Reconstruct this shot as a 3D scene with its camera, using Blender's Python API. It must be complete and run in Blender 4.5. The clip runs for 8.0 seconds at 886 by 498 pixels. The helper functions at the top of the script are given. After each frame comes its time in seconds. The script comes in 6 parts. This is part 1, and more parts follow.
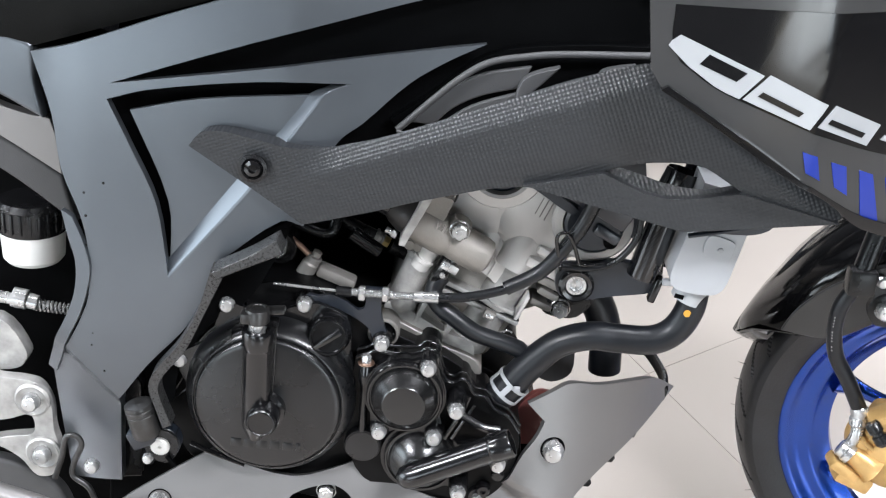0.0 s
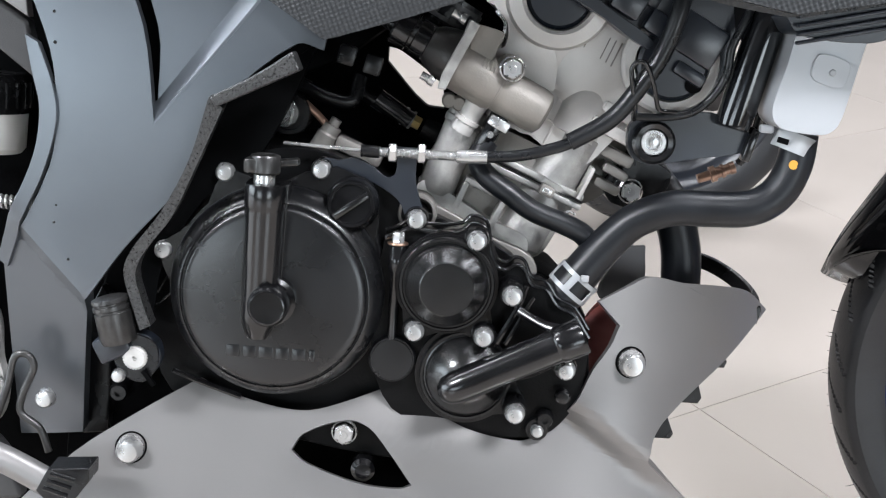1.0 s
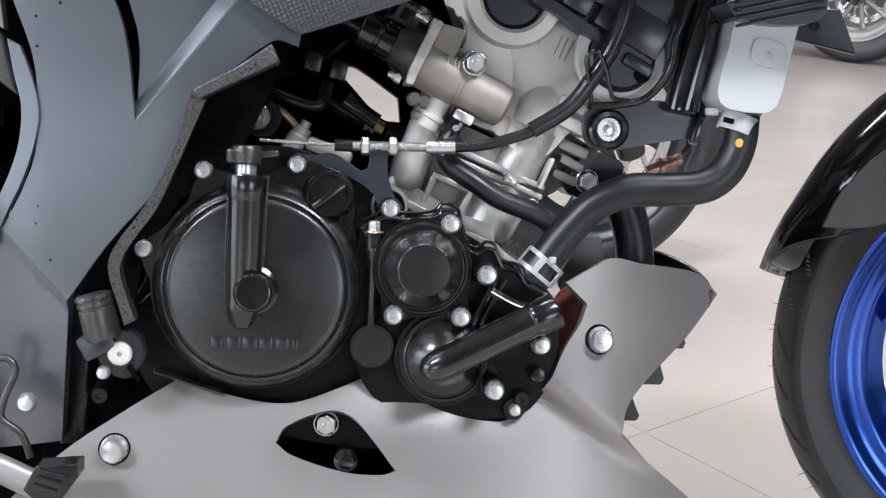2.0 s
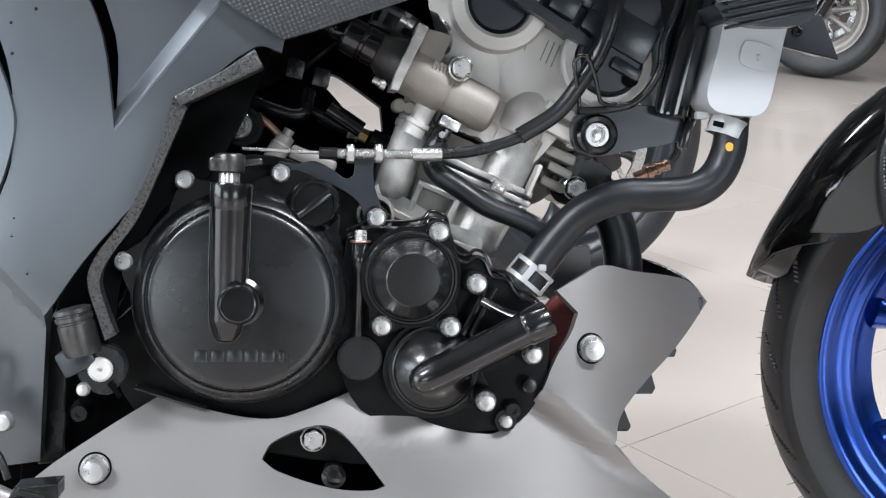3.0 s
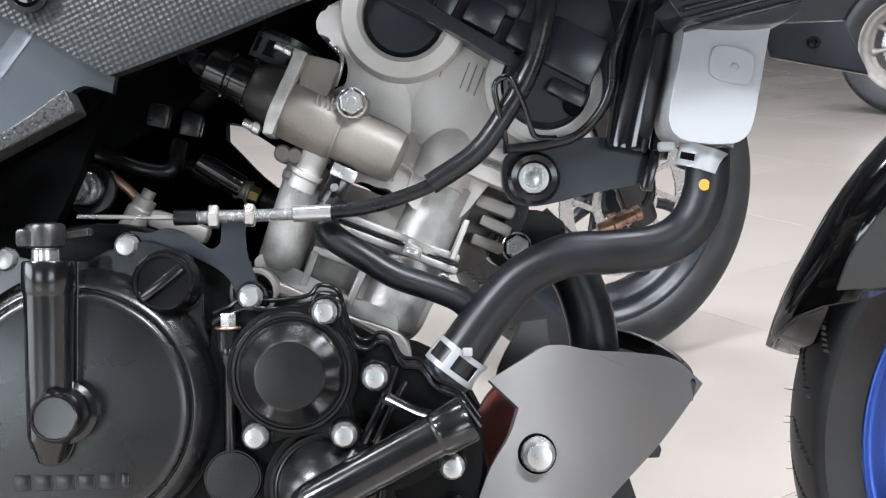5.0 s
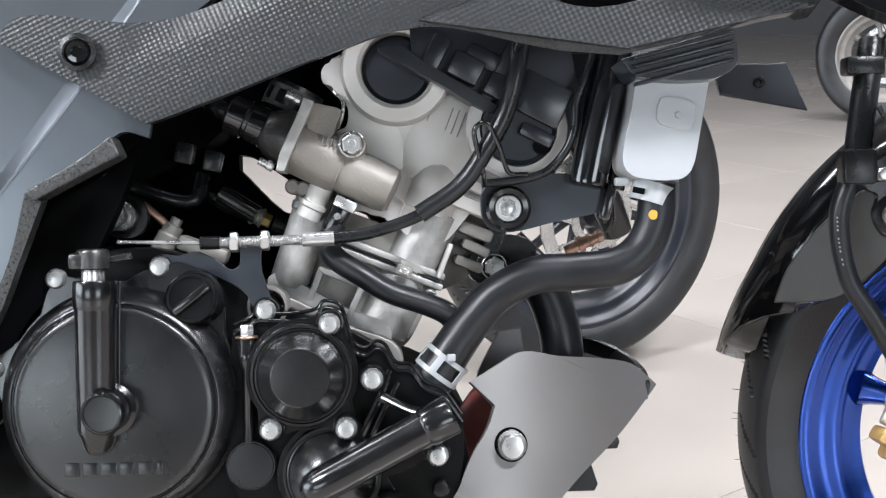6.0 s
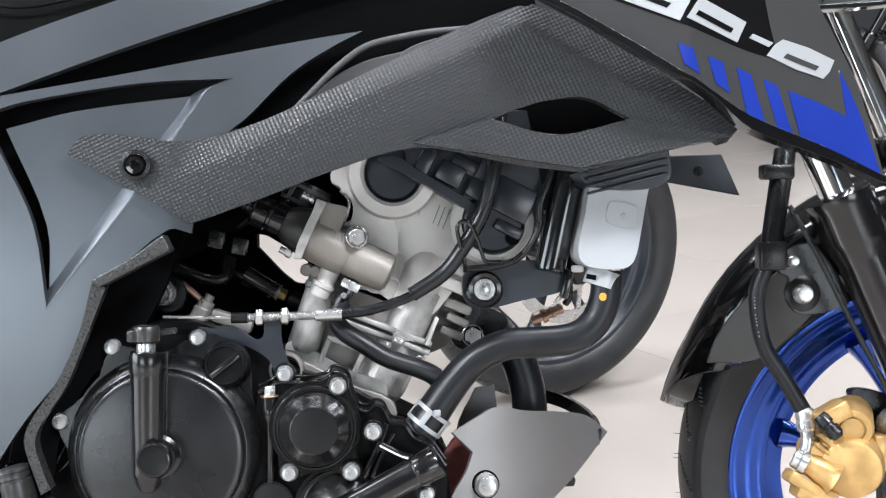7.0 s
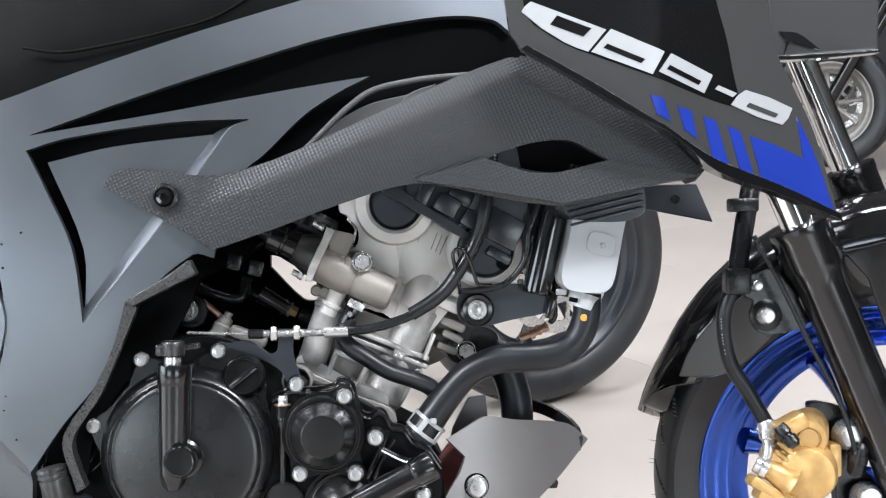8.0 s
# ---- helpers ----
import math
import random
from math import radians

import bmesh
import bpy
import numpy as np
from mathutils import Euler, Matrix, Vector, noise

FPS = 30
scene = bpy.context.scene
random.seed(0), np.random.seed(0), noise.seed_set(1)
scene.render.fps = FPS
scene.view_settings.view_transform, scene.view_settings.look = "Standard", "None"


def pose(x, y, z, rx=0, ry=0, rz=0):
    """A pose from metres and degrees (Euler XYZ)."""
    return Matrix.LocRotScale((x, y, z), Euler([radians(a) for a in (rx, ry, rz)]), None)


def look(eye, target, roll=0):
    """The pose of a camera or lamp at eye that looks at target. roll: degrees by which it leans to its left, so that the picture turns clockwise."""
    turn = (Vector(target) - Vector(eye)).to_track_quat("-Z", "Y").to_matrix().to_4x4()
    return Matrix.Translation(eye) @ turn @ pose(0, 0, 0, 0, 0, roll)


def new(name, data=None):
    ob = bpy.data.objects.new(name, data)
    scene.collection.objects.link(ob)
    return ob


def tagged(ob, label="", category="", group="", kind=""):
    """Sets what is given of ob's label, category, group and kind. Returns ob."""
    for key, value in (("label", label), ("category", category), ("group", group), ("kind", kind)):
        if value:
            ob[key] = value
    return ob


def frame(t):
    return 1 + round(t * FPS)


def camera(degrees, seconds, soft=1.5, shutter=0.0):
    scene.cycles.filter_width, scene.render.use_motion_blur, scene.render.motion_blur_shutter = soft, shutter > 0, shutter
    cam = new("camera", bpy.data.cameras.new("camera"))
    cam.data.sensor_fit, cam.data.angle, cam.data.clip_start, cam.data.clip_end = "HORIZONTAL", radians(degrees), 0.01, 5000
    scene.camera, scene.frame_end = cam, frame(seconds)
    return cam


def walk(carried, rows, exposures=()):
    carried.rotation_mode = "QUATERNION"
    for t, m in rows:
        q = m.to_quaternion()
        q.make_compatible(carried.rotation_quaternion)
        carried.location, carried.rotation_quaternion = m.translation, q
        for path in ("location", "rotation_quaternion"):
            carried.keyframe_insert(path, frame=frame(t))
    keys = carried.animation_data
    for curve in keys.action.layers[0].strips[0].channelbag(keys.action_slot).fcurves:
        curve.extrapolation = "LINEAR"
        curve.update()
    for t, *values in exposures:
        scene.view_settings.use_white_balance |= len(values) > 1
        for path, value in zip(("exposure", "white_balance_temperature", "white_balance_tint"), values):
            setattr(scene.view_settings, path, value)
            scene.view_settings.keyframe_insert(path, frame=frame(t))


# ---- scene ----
cam = camera(40.0, 8.0, 1.2)
LEAN = pose(0, 0, 0.045, -13, 0, 0)  # the motorcycle rests on its side stand
PATH = [
    (0, -0.0410, -1.0469, 1.3511, 53.23, -4.04, 3.06),
    (0.3, -0.0616, -1.0313, 1.1889, 56.99, -4.06, 2.87),
    (0.5, -0.0749, -1.0122, 1.0937, 59.36, -4.00, 2.58),
    (0.8, -0.0912, -1.0198, 0.9743, 63.34, -4.20, 1.43),
    (1, -0.0852, -1.0363, 0.8868, 66.13, -3.99, 1.11),
    (1.2, -0.1093, -1.0590, 0.8256, 68.43, -3.97, -0.86),
    (2.3, -0.1563, -1.1262, 0.7861, 72.38, -3.19, -5.05),
    (2.5, -0.1607, -1.1273, 0.7841, 72.52, -3.18, -5.56),
    (3, -0.1697, -1.0987, 0.7688, 73.25, -3.04, -6.28),
    (3.5, -0.1381, -1.0748, 0.7726, 73.67, -2.45, -6.12),
    (4, -0.1012, -1.0637, 0.7659, 74.33, -1.35, -5.52),
    (4.2, -0.0818, -0.9956, 0.7405, 75.22, -0.82, -4.89),
    (4.3, -0.0705, -0.9479, 0.7343, 75.27, -0.50, -4.51),
    (4.5, -0.0406, -0.8900, 0.7177, 75.83, -0.03, -3.20),
    (5, 0.0055, -0.8783, 0.7141, 76.22, 0.61, -2.27),
    (5.2, 0.0200, -0.8731, 0.7135, 76.35, 0.82, -2.09),
    (6.3, -0.0083, -1.0871, 0.8023, 76.23, 0.33, -3.06),
    (6.5, -0.0162, -1.1250, 0.8260, 76.47, 0.25, -3.29),
    (6.8, -0.0267, -1.1785, 0.8438, 77.23, 0.18, -3.84),
    (7, -0.0179, -1.2115, 0.8790, 76.73, -0.12, -3.74),
    (7.5, -0.0284, -1.2829, 0.9112, 76.96, -0.53, -4.19),
    (8, -0.0273, -1.3334, 0.9360, 76.71, -0.65, -3.81),
]
walk(cam, [(t, pose(x, y, z, a, b, c)) for t, x, y, z, a, b, c in PATH], [(0, -0.24), (1, -0.22), (2.5, -0.22), (5, -0.06), (8, -0.1)])

# ---- world and light ----
world = bpy.data.worlds.new("world")
scene.world = world
world.use_nodes = True
wn = world.node_tree.nodes
sky = wn.new("ShaderNodeTexSky")
sky.sky_type, sky.sun_disc, sky.sun_elevation, sky.sun_rotation = "NISHITA", False, radians(50), radians(160)
world.node_tree.links.new(sky.outputs[0], wn["Background"].inputs[0])
wn["Background"].inputs[1].default_value = 0.12


def area_lamp(name, m, size_x, size_y, watts, colour):
    lamp = bpy.data.lights.new(name, "AREA")
    lamp.shape, lamp.size, lamp.size_y, lamp.energy, lamp.color = "RECTANGLE", size_x, size_y, watts, colour
    ob = new(name, lamp)
    ob.matrix_world = m
    return ob


# daylight from shop front and left side, added right fill, rows of ceiling panels
area_lamp("shopfront_daylight", look((-7.75, -1.5, 1.7), (0, -0.6, 0.9)), 6.0, 2.7, 470, (0.82, 0.92, 1.0))
area_lamp("side_daylight_fill", look((-3.55, -6.85, 1.5), (-1.2, 0, 1.1)), 3.0, 1.5, 105, (0.84, 0.93, 1.0))
# unseen lamp on the right, added to light engine and tank from the front
area_lamp("side_daylight_fill", look((3.4, -6.85, 1.5), (0.6, 0, 0.7)), 2.8, 1.5, 115, (0.84, 0.93, 1.0))
PANELS = [(-4.8, 0.4), (-2.4, 0.4), (0.0, 0.4), (2.4, 0.4), (4.8, 0.4), (-2.4, 3.0), (0.0, 3.0), (2.4, 3.0), (4.8, 3.0)]
for px, py in PANELS:
    area_lamp("ceiling_panel_light", pose(px, py, 3.13), 1.2, 0.4, 70, (0.95, 0.98, 1.05))
for px, py, size_x, size_y, watts in ((-2.9, -1.8, 1.6, 0.6, 320), (1.35, -1.6, 1.2, 0.4, 215)):
    area_lamp("ceiling_panel_light", pose(px, py, 3.13), size_x, size_y, watts, (0.95, 0.98, 1.05))


# ---- materials ----
def material(name, colour, rough=0.5, metal=0.0, vary=0.12, scale=14.0, bump=0.0, bump_scale=300.0, coat=0.0, rough_vary=0.1, spec=0.5):
    """Principled surface with two scales of variation in colour and roughness and a fine relief."""
    mat = bpy.data.materials.new(name)
    mat.use_nodes = True
    nt = mat.node_tree
    bsdf = nt.nodes["Principled BSDF"]
    co = nt.nodes.new("ShaderNodeTexCoord")
    big, fine = nt.nodes.new("ShaderNodeTexNoise"), nt.nodes.new("ShaderNodeTexNoise")
    big.inputs["Scale"].default_value, big.inputs["Detail"].default_value = scale, 5
    fine.inputs["Scale"].default_value, fine.inputs["Detail"].default_value = bump_scale, 3
    for n in (big, fine):
        nt.links.new(co.outputs["Object"], n.inputs["Vector"])
    mix = nt.nodes.new("ShaderNodeMixRGB")
    mix.blend_type = "MULTIPLY"
    mix.inputs[0].default_value = 1.0
    mix.inputs[1].default_value = (*colour, 1)
    ramp = nt.nodes.new("ShaderNodeMapRange")
    ramp.inputs[1].default_value, ramp.inputs[2].default_value = 0.3, 0.7
    ramp.inputs[3].default_value, ramp.inputs[4].default_value = 1 - vary, 1 + vary
    nt.links.new(big.outputs["Fac"], ramp.inputs[0])
    nt.links.new(ramp.outputs[0], mix.inputs[2])
    nt.links.new(mix.outputs[0], bsdf.inputs["Base Color"])
    rr = nt.nodes.new("ShaderNodeMapRange")
    rr.inputs[1].default_value, rr.inputs[2].default_value = 0.3, 0.7
    rr.inputs[3].default_value, rr.inputs[4].default_value = max(rough - rough_vary * 0.5, 0.02), min(rough + rough_vary * 0.5, 1)
    nt.links.new(big.outputs["Fac"], rr.inputs[0])
    nt.links.new(rr.outputs[0], bsdf.inputs["Roughness"])
    bsdf.inputs["Metallic"].default_value = metal
    bsdf.inputs["Specular IOR Level"].default_value = spec
    bsdf.inputs["Coat Weight"].default_value = coat
    bsdf.inputs["Coat Roughness"].default_value = 0.06
    if bump:
        bn = nt.nodes.new("ShaderNodeBump")
        bn.inputs["Strength"].default_value, bn.inputs["Distance"].default_value = bump, 0.001
        nt.links.new(fine.outputs["Fac"], bn.inputs["Height"])
        nt.links.new(bn.outputs[0], bsdf.inputs["Normal"])
    return mat


PAINT_MATTE = material("matte_dark_paint", (0.130, 0.143, 0.158), 0.31, 0.8, 0.06, 9, 0.05, 900, rough_vary=0.05)
BLACK_GLOSS = material("gloss_black_paint", (0.005, 0.005, 0.0055), 0.1, 0.0, 0.1, 10, 0.0, 200, 0.35)
BLACK_SATIN = material("satin_black_case", (0.0045, 0.0045, 0.005), 0.18, 0.0, 0.3, 45, 0.03, 700, spec=0.6, rough_vary=0.08)
CASE_FACE = material("matte_black_case_paint", (0.0055, 0.0057, 0.0064), 0.28, 0.0, 0.2, 22, 0.10, 900, spec=0.62, rough_vary=0.06)
SATIN_DOME = material("turned_black_cover", (0.006, 0.006, 0.0062), 0.24, 0.0, 0.15, 20, 0.04, 900, spec=0.75, rough_vary=0.03)
LEVER_STEEL = material("dull_lever_steel", (0.065, 0.064, 0.063), 0.33, 0.8, 0.25, 80, 0.12, 700)
SHAFT_STEEL = material("pale_shaft_steel", (0.5, 0.49, 0.47), 0.42, 0.3, 0.12, 90, 0.1, 600)
DARK_CAST = material("dark_casting", (0.032, 0.030, 0.029), 0.36, 0.4, 0.18, 26, 0.2, 420)
# darker copy of the case black, with the shade between covers in it
CASE_SHADED = material("shaded_black_case", (0.003, 0.003, 0.0032), 0.36, 0.0, 0.3, 30, 0.2, 500, spec=0.14)
BLACK_PLASTIC = material("black_plastic", (0.006, 0.006, 0.0065), 0.26, 0.0, 0.2, 25, 0.2, 900, spec=0.4)
# near-black plastic; its colour also holds the shade of recesses and gaps
BLACK_SHADE = material("shaded_black_plastic", (0.0016, 0.0017, 0.0019), 0.55, 0.0, 0.2, 25, 0.2, 600, spec=0.03)
GREY_PLASTIC = material("charcoal_plastic", (0.045, 0.045, 0.046), 0.5, 0.0, 0.15, 20, 0.3, 900)
SLATE = material("satin_slate_paint", (0.011, 0.0142, 0.0205), 0.33, 0.0, 0.15, 20, 0.08, 700, spec=0.65)
FRAME_BLACK = material("frame_black_enamel", (0.0032, 0.0036, 0.0045), 0.13, 0.0, 0.1, 20, 0.02, 500, 0.2, spec=0.6)
GRAIN = material("grained_plastic", (0.03, 0.03, 0.03), 0.3, 0.1, 0.6, 420, 1.0, 480)
ALU = material("cast_aluminium", (0.52, 0.503, 0.483), 0.46, 0.3, 0.1, 22, 0.12, 500)
ALU_DARK = material("dark_cast_aluminium", (0.25, 0.235, 0.218), 0.46, 0.45, 0.15, 24, 0.25, 420)
ALU_RAW = material("raw_cast_aluminium", (0.36, 0.352, 0.338), 0.46, 0.45, 0.26, 60, 0.4, 380)
WARM_CAST = material("warm_grey_casting", (0.215, 0.197, 0.176), 0.5, 0.3, 0.14, 30, 0.3, 420)
TITAN = material("titanium_grey_paint", (0.222, 0.214, 0.21), 0.43, 0.7, 0.05, 7, 0.06, 1200)
ZINC = material("zinc_steel", (0.52, 0.52, 0.515), 0.27, 0.8, 0.10, 60, 0.03, 700)
CHROME = material("chrome", (0.8, 0.8, 0.8), 0.08, 1.0, 0.05, 40, 0.0)
SILVER = material("silver_paint", (0.37, 0.38, 0.395), 0.4, 0.35, 0.04, 18)
HOSE_RUBBER = material("ribbed_hose_rubber", (0.0045, 0.0055, 0.0074), 0.38, 0.0, 0.3, 30, 0.12, 420, spec=0.4)
RUBBER = material("black_rubber", (0.0058, 0.0064, 0.0076), 0.29, 0.0, 0.25, 40, 0.25, 500, spec=0.4)
TYRE = material("tyre_rubber", (0.0125, 0.013, 0.0145), 0.42, 0.0, 0.3, 25, 0.3, 300)
BLUE_RIM = material("blue_wheel_paint", (0.012, 0.058, 0.33), 0.22, 0.85, 0.1, 12, 0.0, 300, 0.5)
STAY_GREY = material("grey_satin_plastic", (0.05, 0.049, 0.0485), 0.36, 0.0, 0.12, 20, 0.2, 800)
WORN_PRINT = material("worn_white_print", (0.13, 0.13, 0.127), 0.5, 0.0, 0.3, 300, 0.1, 600)
BLUE_DECAL = material("blue_decal", (0.012, 0.030, 0.235), 0.2, 0.0, 0.05, 12, 0.0, 300, 0.6)
GREY_DECAL = material("grey_gloss_panel", (0.045, 0.045, 0.045), 0.16, 0.1, 0.06, 8, 0.0, 300, 0.4, spec=0.4)
SILVER_DECAL = material("silver_decal", (0.33, 0.34, 0.35), 0.35, 0.1, 0.04, 12)
GOLD = material("gold_anodised", (0.52, 0.325, 0.125), 0.36, 0.5, 0.18, 45, 0.35, 300)
BRASS = material("brass", (0.55, 0.4, 0.16), 0.35, 0.8, 0.15, 60)
COPPER = material("heat_browned_steel", (0.30, 0.19, 0.14), 0.35, 0.8, 0.3, 60)
RED_DARK = material("dark_red_plastic", (0.180, 0.050, 0.044), 0.4, 0.0, 0.2, 20)
YELLOW = material("yellow_paint_mark", (0.55, 0.27, 0.03), 0.5)
WHITE_PLASTIC = material("white_plastic", (0.7, 0.69, 0.66), 0.45, 0.0, 0.06, 20)
SEAT = material("seat_vinyl", (0.0040, 0.0040, 0.0037), 0.38, 0.0, 0.25, 12, 0.3, 700, spec=0.08)
TILE = material("polished_floor_tile", (0.39, 0.349, 0.314), 0.15, 0.0, 0.04, 1.4, 0.02, 40)
GROUT = material("tile_joint", (0.385, 0.345, 0.31), 0.4)
WALL = material("painted_wall", (0.1, 0.1, 0.105), 0.7, 0.0, 0.04, 2.0, 0.1, 200)
# walls and ceiling out of view, kept dark so black parts reflect little
UNSEEN_WALL = material("unseen_dark_wall", (0.09, 0.088, 0.086), 0.7, 0.0, 0.05, 1.2, 0.1, 200)
CEILING = material("ceiling_paint", (0.14, 0.14, 0.142), 0.8, 0.0, 0.03, 2.0)


def weave(mat):
    """Moulded woven relief: small raised cells on a slanted grid."""
    nt = mat.node_tree
    bsdf = nt.nodes["Principled BSDF"]
    co = nt.nodes.new("ShaderNodeTexCoord")
    sep = nt.nodes.new("ShaderNodeSeparateXYZ")
    mapping = nt.nodes.new("ShaderNodeMapping")
    mapping.inputs["Rotation"].default_value = (0, radians(24), 0)
    nt.links.new(co.outputs["Object"], mapping.inputs[0])
    nt.links.new(mapping.outputs[0], sep.inputs[0])
    waves = []
    for axis, pitch in ((0, 0.0039), (2, 0.0036)):
        mul, sine = nt.nodes.new("ShaderNodeMath"), nt.nodes.new("ShaderNodeMath")
        mul.operation, sine.operation = "MULTIPLY", "SINE"
        mul.inputs[1].default_value = 2 * math.pi / pitch
        nt.links.new(sep.outputs[axis], mul.inputs[0])
        nt.links.new(mul.outputs[0], sine.inputs[0])
        waves.append(sine)
    prod = nt.nodes.new("ShaderNodeMath")
    prod.operation = "ADD"
    nt.links.new(waves[0].outputs[0], prod.inputs[0])
    nt.links.new(waves[1].outputs[0], prod.inputs[1])
    bn = nt.nodes.new("ShaderNodeBump")
    bn.inputs["Strength"].default_value, bn.inputs["Distance"].default_value = 0.30, 0.0005
    nt.links.new(prod.outputs[0], bn.inputs["Height"])
    nt.links.new(bn.outputs[0], bsdf.inputs["Normal"])
    return mat


WEAVE = weave(material("woven_relief_plastic", (0.0165, 0.0176, 0.0192), 0.38, 0.1, 0.06, 12, rough_vary=0.04))


# ---- builders ----
def finish(name, bm, mat, parent=None, label="", sharp=40, mods=()):
    """Links a bmesh as one smooth-shaded mesh object."""
    bmesh.ops.recalc_face_normals(bm, faces=bm.faces)
    me = bpy.data.meshes.new(name)
    bm.to_mesh(me)
    bm.free()
    me.materials.append(mat)
    me.shade_smooth()
    me.set_sharp_from_angle(angle=radians(sharp))
    ob = new(name, me)
    if parent:
        ob.parent = parent
    if label:
        tagged(ob, label)
    for kind, values in mods:
        md = ob.modifiers.new(kind.lower(), kind)
        if kind == "SOLIDIFY":
            md.thickness, md.offset = values, 0
        if kind == "BEVEL":
            md.width, md.segments, md.limit_method, md.angle_limit, md.harden_normals = values, 3, "ANGLE", radians(48), False
        if kind == "WEIGHTED_NORMAL":
            md.mode, md.weight, md.keep_sharp = "FACE_AREA", values, True
    return ob


part = finish


def rounded(pts, k=5, closed=True):
    """A curve through (x, z) points; a third value marks a sharp corner."""
    n, out = len(pts), []
    v = [Vector((p[0], p[1])) for p in pts]
    hard = [len(p) > 2 for p in pts]
    for i in range(n if closed else n - 1):
        j, h, l = (i + 1) % n, (i - 1) % n, (i + 2) % n
        d = v[j] - v[i]
        a = d if hard[i] or (not closed and i == 0) else (v[j] - v[h]) * (d.length * 2 / max((d.length + (v[i] - v[h]).length), 1e-6)) * 0.5
        b = d if hard[j] or (not closed and j == n - 1) else (v[l] - v[i]) * (d.length * 2 / max((d.length + (v[l] - v[j]).length), 1e-6)) * 0.5
        for s in range(k):
            t = s / k
            out.append((2 * t**3 - 3 * t**2 + 1) * v[i] + (t**3 - 2 * t**2 + t) * a + (3 * t**2 - 2 * t**3) * v[j] + (t**3 - t**2) * b)
    if not closed:
        out.append(v[-1])
    return out


def plate(outline, y, holes=(), step=0.03, k=4, cuts=()):
    """A sheet in the x-z plane with the outline and holes given, cut into cells and lifted to y(x, z)."""
    bm = bmesh.new()
    edges = []
    for loop in (outline, *holes):
        vs = [bm.verts.new((p[0], 0, p[1])) for p in rounded(loop, k)]
        edges += [bm.edges.new((vs[i], vs[(i + 1) % len(vs)])) for i in range(len(vs))]
    bmesh.ops.triangle_fill(bm, edges=edges, use_beauty=True, normal=(0, -1, 0))
    if callable(y):
        xs, zs = [v.co.x for v in bm.verts], [v.co.z for v in bm.verts]
        for lo, hi, no in ((min(xs), max(xs), (1, 0, 0)), (min(zs), max(zs), (0, 0, 1))):
            c = math.floor(lo / step) * step + step
            while c < hi:
                bmesh.ops.bisect_plane(bm, geom=bm.verts[:] + bm.edges[:] + bm.faces[:], plane_co=(c * no[0], 0, c * no[2]), plane_no=no, dist=1e-5)
                c += step
    for co, no in cuts:
        bmesh.ops.bisect_plane(bm, geom=bm.verts[:] + bm.edges[:] + bm.faces[:], plane_co=(co[0], 0, co[1]), plane_no=(no[0], 0, no[1]), dist=1e-5)
    for v in bm.verts:
        v.co.y = y(v.co.x, v.co.z) if callable(y) else y
    return bm


def panel(name, outline, y, thick, mat, parent, holes=(), bevel=0.002, label="", step=0.03, k=4, cuts=()):
    """A moulded panel: sheet, thickness and rounded rims."""
    lift = (lambda x, z: y(x, z) + thick / 2) if callable(y) else y + thick / 2
    mods = [("SOLIDIFY", thick)] + ([("BEVEL", bevel), ("WEIGHTED_NORMAL", 80)] if bevel else [])
    bm = plate(outline, lift, holes, step, k, cuts)
    bm.edges.index_update()
    rim = [] if bevel else [e.index for e in bm.edges if e.is_boundary]
    ob = finish(name, bm, mat, parent, label, 30, mods)
    for i in rim:
        ob.data.edges[i].use_edge_sharp = True
    return ob


def turned(bm, centre, axis, profile, seg=40):
    """Adds a turned solid: profile of (radius, way along the axis)."""
    axis = Vector(axis).normalized()
    side = axis.orthogonal().normalized()
    up = axis.cross(side)
    rings = []
    for r, d in profile:
        base = Vector(centre) + axis * d
        if r < 1e-6:
            rings.append([bm.verts.new(base)])
        else:
            rings.append([bm.verts.new(base + side * (r * math.cos(2 * math.pi * i / seg)) + up * (r * math.sin(2 * math.pi * i / seg))) for i in range(seg)])
    for a, b in zip(rings, rings[1:]):
        for i in range(seg):
            j = (i + 1) % seg
            if len(a) == 1 and len(b) == 1:
                continue
            if len(a) == 1:
                bm.faces.new((a[0], b[i], b[j]))
            elif len(b) == 1:
                bm.faces.new((a[i], a[j], b[0]))
            else:
                bm.faces.new((a[i], a[j], b[j], b[i]))
    return bm


def lathe(name, centre, axis, profile, mat, parent, label="", seg=40, sharp=35):
    return finish(name, turned(bmesh.new(), centre, axis, profile, seg), mat, parent, label, sharp)


def curve3(pts, k=8):
    """A smooth way through points in space."""
    v = [Vector(p) for p in pts]
    out = []
    for i in range(len(v) - 1):
        a = v[i + 1] - v[i - 1] if i else v[1] - v[0]
        b = v[i + 2] - v[i] if i + 2 < len(v) else v[-1] - v[-2]
        if i:
            a *= 0.5
        if i + 2 < len(v):
            b *= 0.5
        for s in range(k):
            t = s / k
            out.append((2 * t**3 - 3 * t**2 + 1) * v[i] + (t**3 - 2 * t**2 + t) * a + (3 * t**2 - 2 * t**3) * v[i + 1] + (t**3 - t**2) * b)
    out.append(v[-1])
    return out


